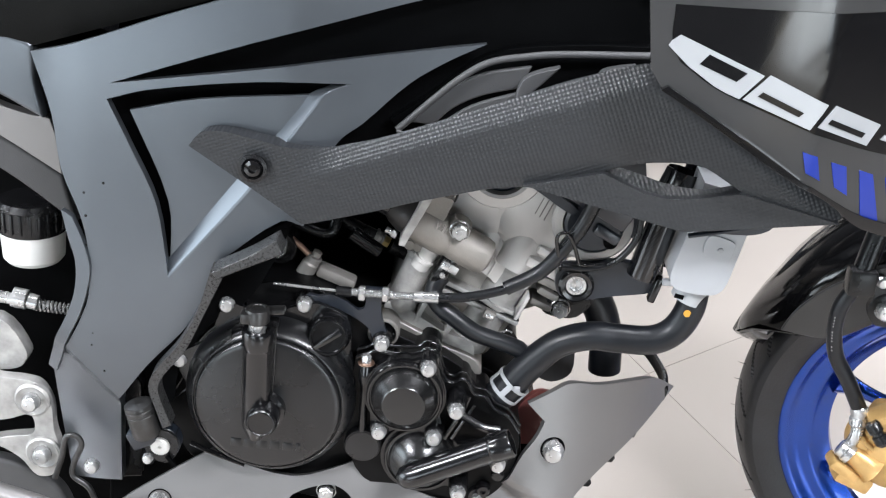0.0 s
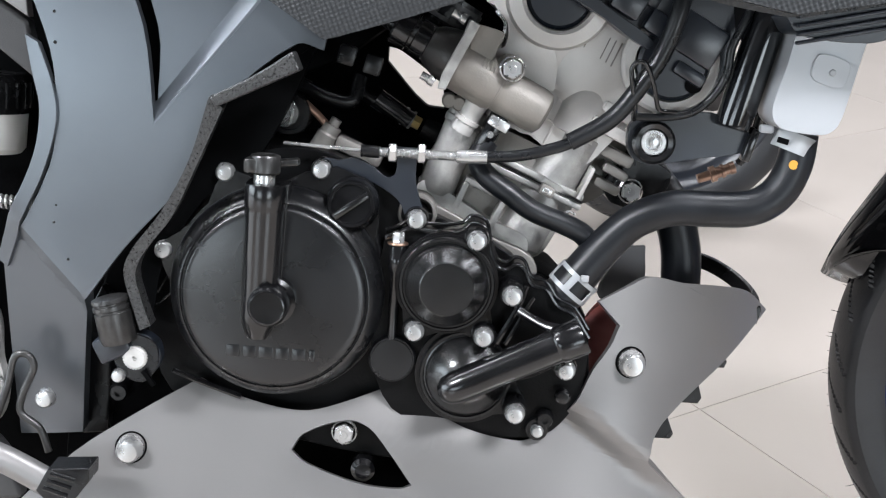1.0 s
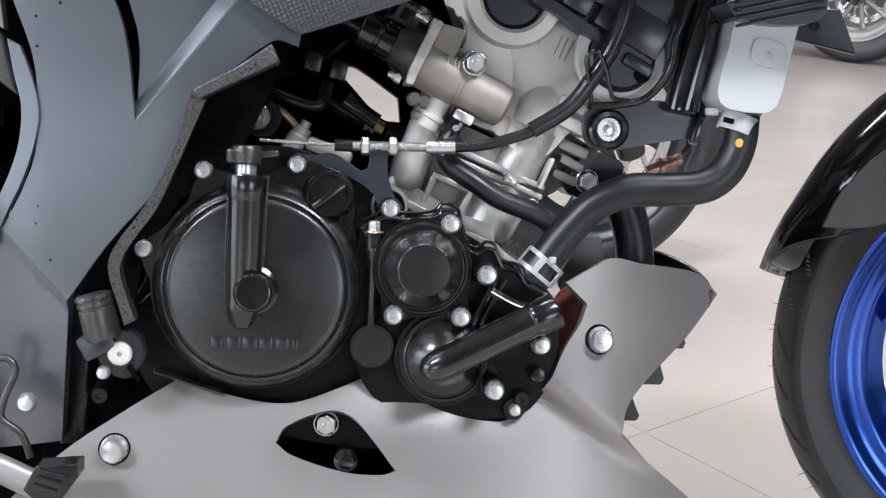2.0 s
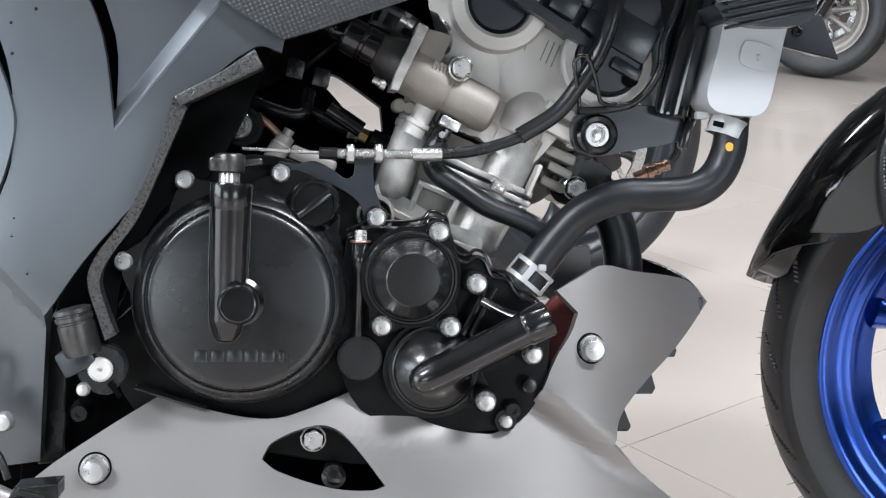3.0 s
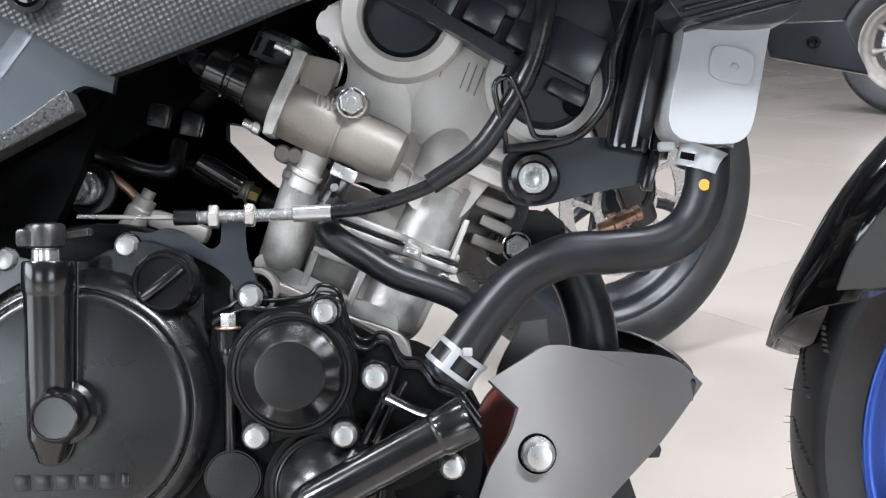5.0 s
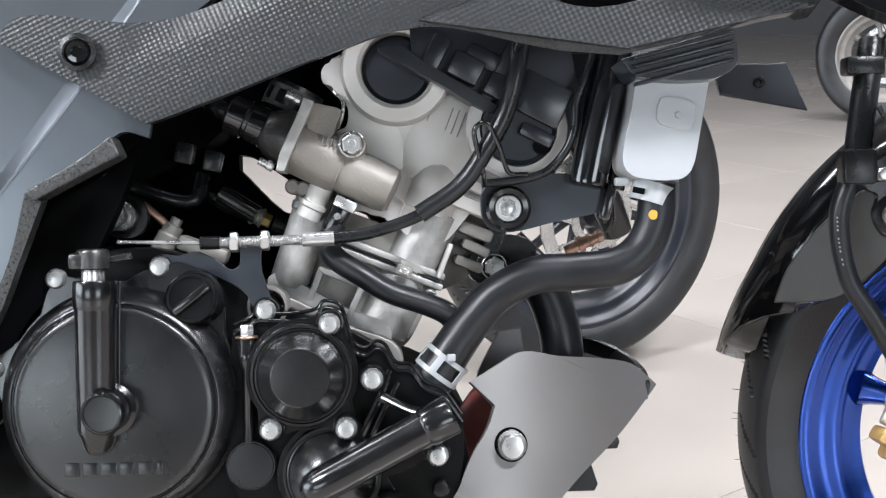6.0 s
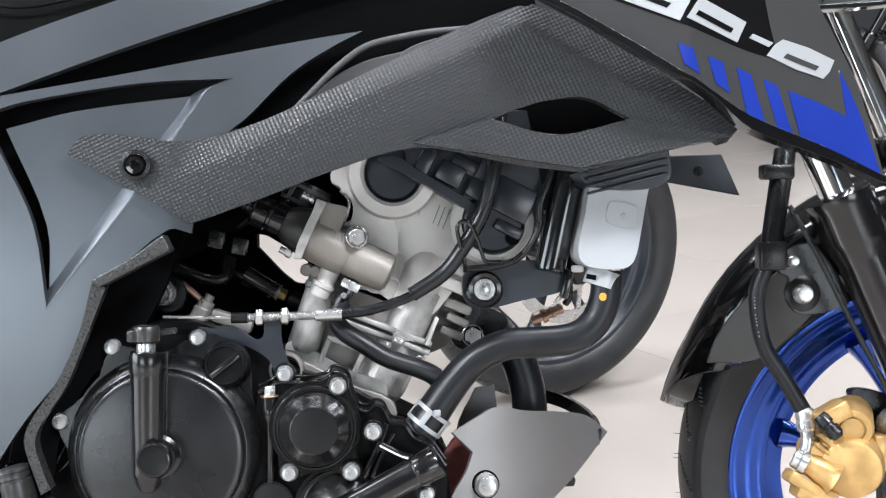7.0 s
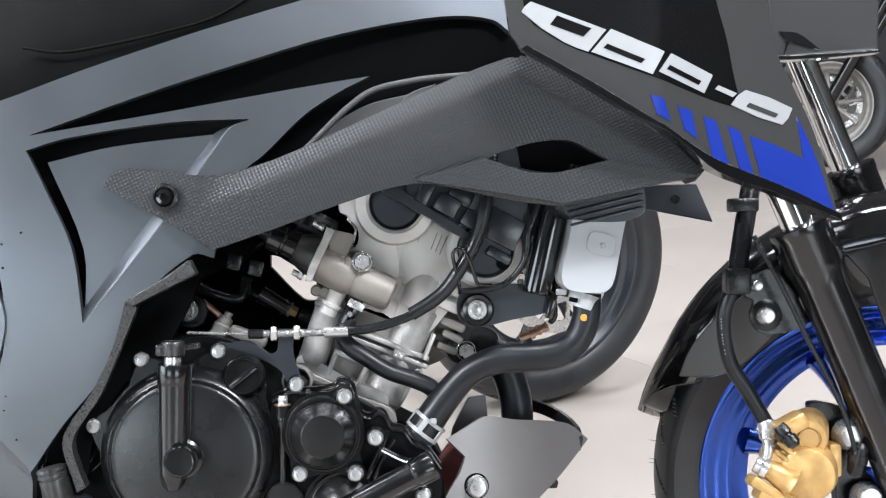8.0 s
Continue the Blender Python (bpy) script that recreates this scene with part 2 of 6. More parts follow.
def swept(bm, way, radius, seg=18, squash=1.0, cap=True):
    """Adds a round bar along a way; radius is a number or a function of 0..1."""
    n = len(way)
    side = None
    rings = []
    for i, p in enumerate(way):
        d = (way[min(i + 1, n - 1)] - way[max(i - 1, 0)]).normalized()
        side = d.orthogonal().normalized() if side is None else (side - d * side.dot(d)).normalized()
        up = d.cross(side)
        r = radius(i / (n - 1)) if callable(radius) else radius
        rings.append([bm.verts.new(p + side * (r * math.cos(2 * math.pi * s / seg)) + up * (r * squash * math.sin(2 * math.pi * s / seg))) for s in range(seg)])
    for a, b in zip(rings, rings[1:]):
        for s in range(seg):
            bm.faces.new((a[s], a[(s + 1) % seg], b[(s + 1) % seg], b[s]))
    if cap:
        bm.faces.new(rings[0][::-1])
        bm.faces.new(rings[-1])
    return bm


def bent_strip(bm, centre, axis, r, thick, d0, d1, a0, a1, seg):
    """Adds a curved strip of sheet metal lying on a cylinder, from angle a0 to a1 (degrees from the near side)."""
    axis = Vector(axis).normalized()
    front = (Vector((0, -1, 0)) - axis * -axis.y).normalized()
    up = axis.cross(front)
    rows = []
    for k in range(seg + 1):
        t = radians(a0 + (a1 - a0) * k / seg)
        out = front * math.cos(t) + up * math.sin(t)
        rows.append([bm.verts.new(Vector(centre) + axis * d + out * q) for d, q in ((d0, r), (d1, r), (d1, r + thick), (d0, r + thick))])
    for p, q in zip(rows, rows[1:]):
        for i in range(4):
            bm.faces.new((p[i], p[(i + 1) % 4], q[(i + 1) % 4], q[i]))
    if a1 - a0 < 359:
        bm.faces.new(rows[0])
        bm.faces.new(rows[-1][::-1])


def hose(name, pts, radius, mat, parent, label="", seg=20, k=8):
    return finish(name, swept(bmesh.new(), curve3(pts, k), radius, seg), mat, parent, label, 50)


def blocky(bm, centre, size, m=None, bevel=0.0, seg=2):
    """Adds a box with rounded edges."""
    made = bmesh.ops.create_cube(bm, size=1.0)["verts"]
    for v in made:
        v.co = Vector((v.co.x * size[0], v.co.y * size[1], v.co.z * size[2]))
    if bevel:
        es = list({e for v in made for e in v.link_edges})
        made = list({v for f in bmesh.ops.bevel(bm, geom=es, offset=bevel, segments=seg, affect="EDGES", profile=0.5)["faces"] for v in f.verts} | {v for v in made if v.is_valid})
    t = Matrix.Translation(centre) @ (m if m else Matrix())
    for v in made:
        v.co = t @ v.co
    return bm


def block(name, centre, size, mat, parent, m=None, bevel=0.003, label=""):
    return finish(name, blocky(bmesh.new(), centre, size, m, bevel), mat, parent, label, 35)


def bolt_mesh(name, r, h, mat, hexed=False, flange=1.0):
    """A bolt head with its washer face, pointing to -y."""
    bm = bmesh.new()
    if hexed:
        turned(bm, (0, 0, 0), (0, -1, 0), [(r * 1.25, 0), (r * 1.25, h * 0.2), (r * 1.1, h * 0.3)], 20)
        turned(bm, (0, 0, 0), (0, -1, 0), [(r, h * 0.25), (r, h * 0.9), (r * 0.86, h), (0, h)], 6)
        turned(bm, (0, 0, 0), (0, -1, 0), [(r * 0.42, h), (r * 0.36, h * 1.05), (0, h * 1.06)], 16)
    else:
        turned(bm, (0, 0, 0), (0, -1, 0), [(r * flange, 0), (r * flange, h * 0.25), (r * 0.92, h * 0.4), (r * 0.88, h * 0.8), (r * 0.7, h), (r * 0.4, h * 1.04), (0, h * 1.04)], 20)
    bmesh.ops.recalc_face_normals(bm, faces=bm.faces)
    me = bpy.data.meshes.new(name)
    bm.to_mesh(me)
    bm.free()
    me.materials.append(mat)
    me.shade_smooth()
    me.set_sharp_from_angle(angle=radians(35))
    return me


CAP_BOLT = bolt_mesh("cap_bolt", 0.0088, 0.010, ZINC)
HEX_BOLT = bolt_mesh("hex_bolt", 0.0085, 0.010, ZINC, True)
SMALL_BOLT = bolt_mesh("small_bolt", 0.006, 0.007, ZINC)
DARK_BOLT = bolt_mesh("dark_bolt", 0.0075, 0.006, BLACK_SATIN)


def bolt(mesh, place, parent, turn=0.0, name="bolt", size=1.0):
    ob = new(name, mesh)
    ob.parent = parent
    ob.matrix_basis = pose(*place, 0, turn, 0) @ Matrix.Scale(size, 4)
    return ob


def slant(x0, y0, bx, z0=0.0, bz=0.0):
    """A leaning plane y = y0 + bx (x - x0) + bz (z - z0)."""
    return lambda x, z: y0 + bx * (x - x0) + bz * (z - z0)


# ---- the showroom ----
def room():
    fl = tagged(new("floor"), "polished beige square floor tiles with thin joints", "floor", kind="structure")
    bm = bmesh.new()
    blocky(bm, (1.5, 1.5, -0.0212), (19, 17, 0.04))
    part("bedding", bm, GROUT, fl)
    size, gap = 0.8, 0.0014
    turn = Matrix.Rotation(radians(34), 4, "Z")
    bm = bmesh.new()
    blocky(bm, (0, 0, -0.006), (size - gap, size - gap, 0.012), None, 0.0003, 1)
    near = part("tile", bm, TILE, fl)
    rest = bmesh.new()
    first = True
    for i in range(-12, 16):
        for j in range(-12, 16):
            p = Vector((0.316, 0.472, 0)) + turn @ Vector(((i + 0.5) * size, (j + 0.5) * size, 0))
            if abs(p.x - 1.5) > 9.5 or abs(p.y - 1.5) > 8.5:
                continue
            if -2.5 < p.x < 5 and -2 < p.y < 8:
                ob = near if first else new("tile", near.data)
                ob.parent = fl
                ob.matrix_basis = Matrix.Translation(p) @ turn
                first = False
            else:
                blocky(rest, p + Vector((0, 0, -0.006)), (size - gap, size - gap, 0.012), turn)
    tagged(part("outer_tiles", rest, TILE, fl), kind="stuff")
    for name, c, s in (("wall_east", (11.1, 1.5, 1.6), (0.2, 17.4, 3.3)), ("wall_north", (1.5, 10.1, 1.6), (19, 0.2, 3.3))):
        tagged(block(name, c, s, WALL, None, None, 0.0), "plain dark painted showroom wall", "wall", kind="structure")
    bm = bmesh.new()
    for c, s in (((-8.1, 1.5, 3.2), (0.2, 17.4, 0.2)), ((-8.1, 1.5, 0.15), (0.2, 17.4, 0.3)), ((-8.1, -5.95, 1.7), (0.2, 2.5, 2.8)), ((-8.1, 5.95, 1.7), (0.2, 8.5, 2.8))):
        blocky(bm, c, s)
    tagged(part("wall_west", bm, UNSEEN_WALL, None), "shop front wall with a wide glazed opening", "wall", kind="structure")
    bm = bmesh.new()
    for c, s in (((1.5, -7.1, 3.0), (19, 0.2, 0.5)), ((1.5, -7.1, 0.15), (19, 0.2, 0.3)), ((-6.6, -7.1, 1.6), (2.8, 0.2, 2.4)), ((0.0, -7.1, 1.6), (3.8, 0.2, 2.4)), ((7.95, -7.1, 1.6), (6.1, 0.2, 2.4))):
        blocky(bm, c, s)
    tagged(part("wall_south", bm, UNSEEN_WALL, None), "unseen front wall with two openings, the right one added for a fill lamp", "wall", kind="structure")
    tagged(block("ceiling", (1.5, 1.5, 3.3), (19.4, 17.4, 0.1), CEILING, None, None, 0.0), "unseen showroom ceiling, kept dark to dim reflections", "ceiling", kind="structure")


room()


# ---- the motorcycle ----
BIKE = tagged(new("motorcycle"), "black and grey naked motorcycle leaning on its side stand, blue wheels", "motorcycle")
BIKE.matrix_basis = LEAN


CREASE_A, CREASE_B = Vector((-0.434, -0.165, 0.387)), Vector((-0.378, -0.165, 0.325))


def side_y(x, z):
    dx, dz = CREASE_B.x - CREASE_A.x, CREASE_B.z - CREASE_A.z
    below = (dz * (x - CREASE_A.x) - dx * (z - CREASE_A.z)) / math.hypot(dx, dz)
    fold = 0.75 * min(max(0, below), 0.008) + 0.2 * max(0, below - 0.008)  # sloped band, then the lower wing
    return fold - 0.182 + 0.22 * (z - 0.55) ** 2 + 1.6 * max(0, -0.40 - x) ** 2 + 0.06 * max(0, x + 0.2)


def bodywork():
    tri = [(-0.382, 0.667, 1), (-0.341, 0.680), (-0.234, 0.697), (-0.145, 0.702, 1), (-0.169, 0.692), (-0.181, 0.676), (-0.244, 0.584), (-0.323, 0.482, 1), (-0.334, 0.562), (-0.361, 0.624)]
    main = [*[(-0.456, 0.706, 1)], *[(-0.412, 0.719), (-0.325, 0.753), (-0.235, 0.785), (-0.138, 0.818), (-0.076, 0.838), (0.012, 0.864), (0.134, 0.901, 1), (0.140, 0.801, 1), (0.119, 0.816), (0.062, 0.818), (-0.051, 0.796), (-0.155, 0.763), (-0.263, 0.726), (-0.379, 0.683, 1), (-0.233, 0.709), (-0.142, 0.727), (-0.063, 0.742), (-0.017, 0.750, 1), (-0.051, 0.732), (-0.088, 0.707), (-0.131, 0.664), (-0.154, 0.644)], (-0.174, 0.604),
            *[(-0.185, 0.552, 1), (-0.207, 0.556), (-0.265, 0.509, 1), (-0.276, 0.487), (-0.300, 0.431), (-0.347, 0.373), (-0.379, 0.326, 1), (-0.392, 0.189, 1), (-0.454, 0.177, 1), (-0.455, 0.347, 1), (-0.410, 0.440), (-0.405, 0.494), (-0.410, 0.537), (-0.429, 0.591), (-0.437, 0.648)]]
    dx, dz = CREASE_B.x - CREASE_A.x, CREASE_B.z - CREASE_A.z
    across = Vector((dz, -dx)).normalized()
    folds = [((CREASE_A.x + across.x * d, CREASE_A.z + across.y * d), across) for d in (0.0, 0.008)]
    body = panel("side_panel", main, side_y, 0.012, PAINT_MATTE, BIKE, [tri], 0.0035, "matte dark grey side panel with a recessed triangle", 0.012, cuts=folds)
    inner = [(-0.362, 0.655, 1), (-0.294, 0.672), (-0.176, 0.687, 1), (-0.187, 0.673), (-0.249, 0.588), (-0.323, 0.492, 1), (-0.324, 0.562)]
    panel("recessed_facet", inner, lambda x, z: side_y(x, z) + 0.0105, 0.006, PAINT_MATTE, body, (), 0.0015, "", 0.03)
    # bright bevel that rises from the recessed facet to the panel
    rim = rounded([(-0.143, 0.703), (-0.167, 0.692), (-0.179, 0.675), (-0.242, 0.583), (-0.323, 0.480)], 5, False)
    foot = rounded([(-0.168, 0.697), (-0.189, 0.686), (-0.198, 0.672), (-0.259, 0.594), (-0.328, 0.499)], 5, False)
    bm = bmesh.new()
    rows = [[bm.verts.new((p[0], side_y(p[0], p[1]) + d, p[1])) for p, d in ((o, 0.009), (o, -0.0006), (o.lerp(f, 0.12), -0.0002), (o.lerp(f, 0.75), 0.0098), (o.lerp(f, 0.82), 0.0112))] for o, f in zip(rim, foot)]
    for p, q in zip(rows, rows[1:]):
        for k in range(4):
            bm.faces.new((p[k], p[k + 1], q[k + 1], q[k]))
    part("chamfer_strip", bm, PAINT_MATTE, body, "", 8)
    flange = [(-0.419, 0.542, 1), (-0.408, 0.513), (-0.403, 0.486), (-0.407, 0.459), (-0.417, 0.428), (-0.431, 0.398), (-0.442, 0.369), (-0.451, 0.346, 1), (-0.460, 0.353, 1), (-0.446, 0.394), (-0.428, 0.434), (-0.420, 0.461), (-0.418, 0.491), (-0.424, 0.518), (-0.430, 0.548, 1)]
    panel("panel_flange", flange, lambda x, z: side_y(x, z) - 0.004, 0.008, PAINT_MATTE, body, (), 0.003)
    wing = [(-0.383, 0.323, 1), (-0.372, 0.309, 1), (-0.373, 0.252, 1), (-0.374, 0.182, 1), (-0.399, 0.179, 1), (-0.399, 0.291, 1)]
    panel("wing_return", wing, -0.112, 0.04, BLACK_PLASTIC, body, (), 0.003, "dark inner wall of the panel's lower wing")
    # tiny dark discs, simplified from small rectangular clips on the panel
    rng = random.Random(5)
    for q in ((-0.395, -0.165, 0.359), (-0.407, -0.165, 0.510), (-0.410, -0.165, 0.494), (-0.406, -0.165, 0.543), (-0.407, -0.165, 0.568), (-0.387, -0.165, 0.580), (-0.405, -0.165, 0.406), (-0.407, -0.165, 0.391)):
        r = rng.uniform(0.0008, 0.0016)
        lathe("dark_spot", (q[0], side_y(q[0], q[2]), q[2]), (0, -1, 0), [(0, -0.001), (r, -0.001), (r, 0.0002), (r * 0.6, 0.0005), (0, 0.0005)], BLACK_PLASTIC, body, "", 10)
    back = [(-0.40, 0.68), (-0.2, 0.79), (0.13, 0.83), (0.16, 0.74), (0.10, 0.70), (-0.10, 0.64), (-0.18, 0.57), (-0.33, 0.47)]
    panel("inner_panel", back, -0.135, 0.004, BLACK_SHADE, BIKE, (), 0, "black panel behind the side cover")
    # sheet added so the trim slot looks deep in shade, not open
    hollow = [(0.06, 0.655), (0.14, 0.70), (0.22, 0.70), (0.31, 0.66), (0.30, 0.635), (0.20, 0.628), (0.12, 0.632)]
    panel("slot_backing", hollow, -0.09, 0.01, BLACK_SHADE, BIKE, (), 0.002, "near-black backing sheet added behind the trim slot")
    # seat: a padded solid that runs across the machine
    bm = bmesh.new()
    rows = []
    for k in range(25):
        x = -0.60 + 0.70 * k / 24
        low, high = 0.655 + 0.345 * (x + 0.60), 0.93 + 0.05 * math.sin((x + 0.6) * 4.5)
        ring = [(-0.128, low), (-0.130, low + 0.02), (-0.128, low + 0.05), (-0.120, low + (high - low) * 0.45), (-0.105, low + (high - low) * 0.68), (-0.080, low + (high - low) * 0.86), (-0.045, low + (high - low) * 0.97), (0, high)]
        rows.append([bm.verts.new((x, y, z)) for y, z in ring + [(-y, z) for y, z in ring[-2::-1]]])
    for p, q in zip(rows, rows[1:]):
        for i in range(len(p)):
            bm.faces.new((p[i], p[(i + 1) % len(p)], q[(i + 1) % len(p)], q[i]))
    bm.faces.new(rows[0])
    bm.faces.new(rows[-1][::-1])
    part("seat", bm, SEAT, BIKE, "black vinyl seat")

    seam = [(-0.395, -0.140, 0.782), (-0.352, -0.140, 0.778), (-0.298, -0.138, 0.788), (-0.237, -0.136, 0.803), (-0.188, -0.134, 0.819), (-0.145, -0.130, 0.846)]
    hose("seat_seam", seam, 0.0016, SEAT, BIKE, "", 8)
    scoop = [(-0.106, 0.663, 1), (-0.066, 0.694), (-0.015, 0.737), (0.059, 0.753), (0.147, 0.759, 1), (0.151, 0.733, 1), (0.017, 0.690), (-0.097, 0.657)]
    sc = panel("air_scoop", scoop, slant(0, -0.15, 0.0), 0.02, BLACK_SHADE, BIKE, (), 0.004, "dark plastic air scoop with two fins")
    hose("scoop_rim", [(-0.097, -0.168, 0.659), (-0.066, -0.168, 0.691), (-0.040, -0.168, 0.716), (-0.014, -0.168, 0.734), (0.020, -0.168, 0.743), (0.060, -0.168, 0.749), (0.146, -0.168, 0.755)], 0.0035, GREY_PLASTIC, sc, "", 10)
    hose("scoop_rim", [(-0.097, -0.185, 0.663), (-0.077, -0.185, 0.661), (-0.042, -0.185, 0.672), (0.038, -0.185, 0.697), (0.117, -0.185, 0.722)], 0.0014, GREY_PLASTIC, sc, "", 8)
    for tip, y in (([(-0.089, 0.665, 1), (-0.056, 0.698), (-0.019, 0.720), (0.029, 0.732, 1), (0.020, 0.709, 1), (-0.017, 0.698), (-0.044, 0.683), (-0.062, 0.664, 1)], -0.16), ([(-0.056, 0.669, 1), (-0.027, 0.691), (0.019, 0.709, 1), (0.015, 0.697, 1), (-0.016, 0.687)], -0.175)):
        panel("channel", tip, y, 0.008, GREY_PLASTIC, sc, (), 0.002)
    for tip in ([(0.013, 0.699, 1), (0.019, 0.723), (0.031, 0.732), (0.055, 0.740, 1), (0.033, 0.716)], [(0.085, 0.716, 1), (0.093, 0.738), (0.103, 0.743), (0.126, 0.748, 1), (0.110, 0.728)], [(0.133, 0.733, 1), (0.136, 0.740), (0.149, 0.743, 1), (0.148, 0.737, 1)]):
        panel("fin", tip, -0.185, 0.012, GREY_PLASTIC, sc, (), 0.0015)

    def trim_y(x, z):
        v = (0.643 + 0.42 * (x + 0.15) if x < 0.135 else 0.763 - 0.61 * (x - 0.135)) - z
        return -0.197 - 0.117 * (x + 0.2) + 0.42 * max(0, 0.021 - v) * min(1, max(0, (x + 0.2) / 0.06)) + 2.5 * max(0, v - 0.05) ** 2

    trim = [(-0.299, 0.629, 1), (-0.287, 0.644), (-0.266, 0.648), (-0.230, 0.644), (-0.188, 0.639), (-0.152, 0.642), (-0.110, 0.655), (-0.050, 0.681), (0.009, 0.708), (0.068, 0.735), (0.127, 0.757), (0.141, 0.760, 1), (0.162, 0.753), (0.214, 0.726), (0.272, 0.685), (0.331, 0.646, 1), (0.327, 0.636), (0.289, 0.629), (0.237, 0.617), (0.185, 0.609, 1), (0.114, 0.620), (0.032, 0.632), (-0.051, 0.609), (-0.110, 0.587), (-0.170, 0.566), (-0.183, 0.562, 1), (-0.230, 0.590)]
    slot = [(0.103, 0.657, 1), (0.126, 0.667), (0.161, 0.674), (0.191, 0.674), (0.220, 0.660), (0.231, 0.654, 1), (0.196, 0.641), (0.161, 0.640), (0.126, 0.648)]
    ridge = [((-0.15, 0.622), (-0.42, 1)), ((0.135, 0.742), (0.61, 1))]
    cover = panel("tank_trim", trim, trim_y, 0.022, WEAVE, BIKE, [slot], 0.006, "charcoal trim with a woven relief", 0.007, cuts=ridge)
    lower = [(0.029, 0.634, 1), (0.102, 0.656, 1), (0.160, 0.639), (0.231, 0.653, 1), (0.322, 0.636, 1), (0.184, 0.608, 1)]
    panel("lower_facet", lower, slant(-0.2, -0.201, -0.117), 0.01, WEAVE, cover, (), 0.002)
    fb = (-0.234, -0.200, 0.617)
    lathe("grommet", fb, (0, -1, 0), [(0.0145, -0.002), (0.0145, 0.002), (0.011, 0.003), (0.011, -0.001)], BLACK_PLASTIC, cover)
    lathe("socket_bolt", fb, (0, -1, 0), [(0.0105, -0.003), (0.0105, 0.0), (0.008, 0.003), (0.0045, 0.0035), (0.004, 0.0), (0, 0.0)], BLACK_GLOSS, cover, "", 24)

    sh_y = lambda x, z: -0.30 + 0.42 * max(0, x - 0.27) + 0.06 * max(0, 0.2 - x)
    shroud = [(0.111, 0.843, 1), (0.122, 0.775, 1), (0.133, 0.760, 1), (0.175, 0.736), (0.231, 0.702), (0.291, 0.669), (0.332, 0.640), (0.414, 0.616), (0.490, 0.591, 1), (0.458, 0.682), (0.428, 0.735), (0.410, 0.766), (0.393, 0.857, 1)]
    sp = panel("tank_shroud", shroud, sh_y, 0.012, GREY_DECAL, BIKE, (), 0.003, "grey gloss tank shroud with blue stripes and silver marks", 0.03)
    proud = lambda d: (lambda x, z: sh_y(x, z) - d)
    EDGE = [(0.132, 0.759, 1), (0.174, 0.736), (0.231, 0.702), (0.291, 0.669), (0.332, 0.640), (0.414, 0.616), (0.492, 0.590, 1), (0.487, 0.598, 1), (0.414, 0.626), (0.332, 0.652), (0.287, 0.676), (0.231, 0.710), (0.174, 0.743), (0.138, 0.763, 1)]
    panel("edge_strip", EDGE, lambda x, z: sh_y(x, z) - 0.006, 0.016, BLACK_GLOSS, sp, (), 0.002)
    BLK = [(0.134, 0.832, 1), (0.334, 0.839, 1), (0.336, 0.816), (0.349, 0.776), (0.358, 0.736), (0.367, 0.707, 1), (0.352, 0.708), (0.329, 0.713), (0.286, 0.726), (0.221, 0.748), (0.176, 0.765), (0.145, 0.784, 1), (0.136, 0.799)]
    panel("black_inlay", BLK, proud(0.0008), 0.003, BLACK_GLOSS, sp, (), 0, "", 0.03)
    for s in ([(0.262, 0.715, 1), (0.276, 0.711, 1), (0.283, 0.688, 1), (0.268, 0.696, 1)], [(0.291, 0.705, 1), (0.307, 0.700, 1), (0.314, 0.672, 1), (0.299, 0.681, 1)],
              [(0.321, 0.696, 1), (0.336, 0.691, 1), (0.354, 0.640, 1), (0.333, 0.649, 1)], [(0.350, 0.687, 1), (0.365, 0.682, 1), (0.384, 0.631, 1), (0.367, 0.636, 1)],
              [(0.377, 0.678, 1), (0.409, 0.669, 1), (0.444, 0.656, 1), (0.436, 0.700, 1), (0.448, 0.681, 1), (0.464, 0.651, 1), (0.486, 0.597, 1), (0.437, 0.614, 1), (0.392, 0.630, 1)]):
        panel("blue_stripe", s, proud(0.0012), 0.003, BLUE_DECAL, sp, (), 0, "", 0.03, 1)
    # slanted silver blocks, each with dark slits
    for s in ([(0.133, 0.797), (0.142, 0.807, 1), (0.217, 0.779, 1), (0.199, 0.757, 1), (0.176, 0.766)], [(0.222, 0.780, 1), (0.276, 0.758, 1), (0.264, 0.735, 1), (0.202, 0.757, 1)],
              [(0.284, 0.757, 1), (0.332, 0.738, 1), (0.322, 0.719, 1), (0.270, 0.738, 1)],
              [(0.339, 0.728, 1), (0.361, 0.721, 1), (0.356, 0.717, 1), (0.335, 0.724, 1)], [(0.372, 0.725), (0.430, 0.709, 1), (0.417, 0.691), (0.354, 0.709, 1)]):
        panel("silver_mark", s, proud(0.0018), 0.003, SILVER_DECAL, sp, (), 0, "", 0.03, 2)
    for s in ([(0.161, 0.784, 1), (0.168, 0.793, 1), (0.202, 0.780, 1), (0.194, 0.772, 1)], [(0.218, 0.765, 1), (0.256, 0.750, 1), (0.252, 0.746, 1), (0.214, 0.761, 1)],
              [(0.282, 0.745, 1), (0.318, 0.731, 1), (0.315, 0.727, 1), (0.279, 0.741, 1)]):
        panel("mark_slit", s, proud(0.0026), 0.003, BLACK_GLOSS, sp, (), 0, "", 0.03, 1)
    for s in ([(0.376, 0.712, 1), (0.412, 0.702, 1), (0.408, 0.698, 1), (0.372, 0.708, 1)],):
        panel("mark_slit", s, proud(0.0026), 0.003, GREY_DECAL, sp, (), 0, "", 0.03, 1)


bodywork()


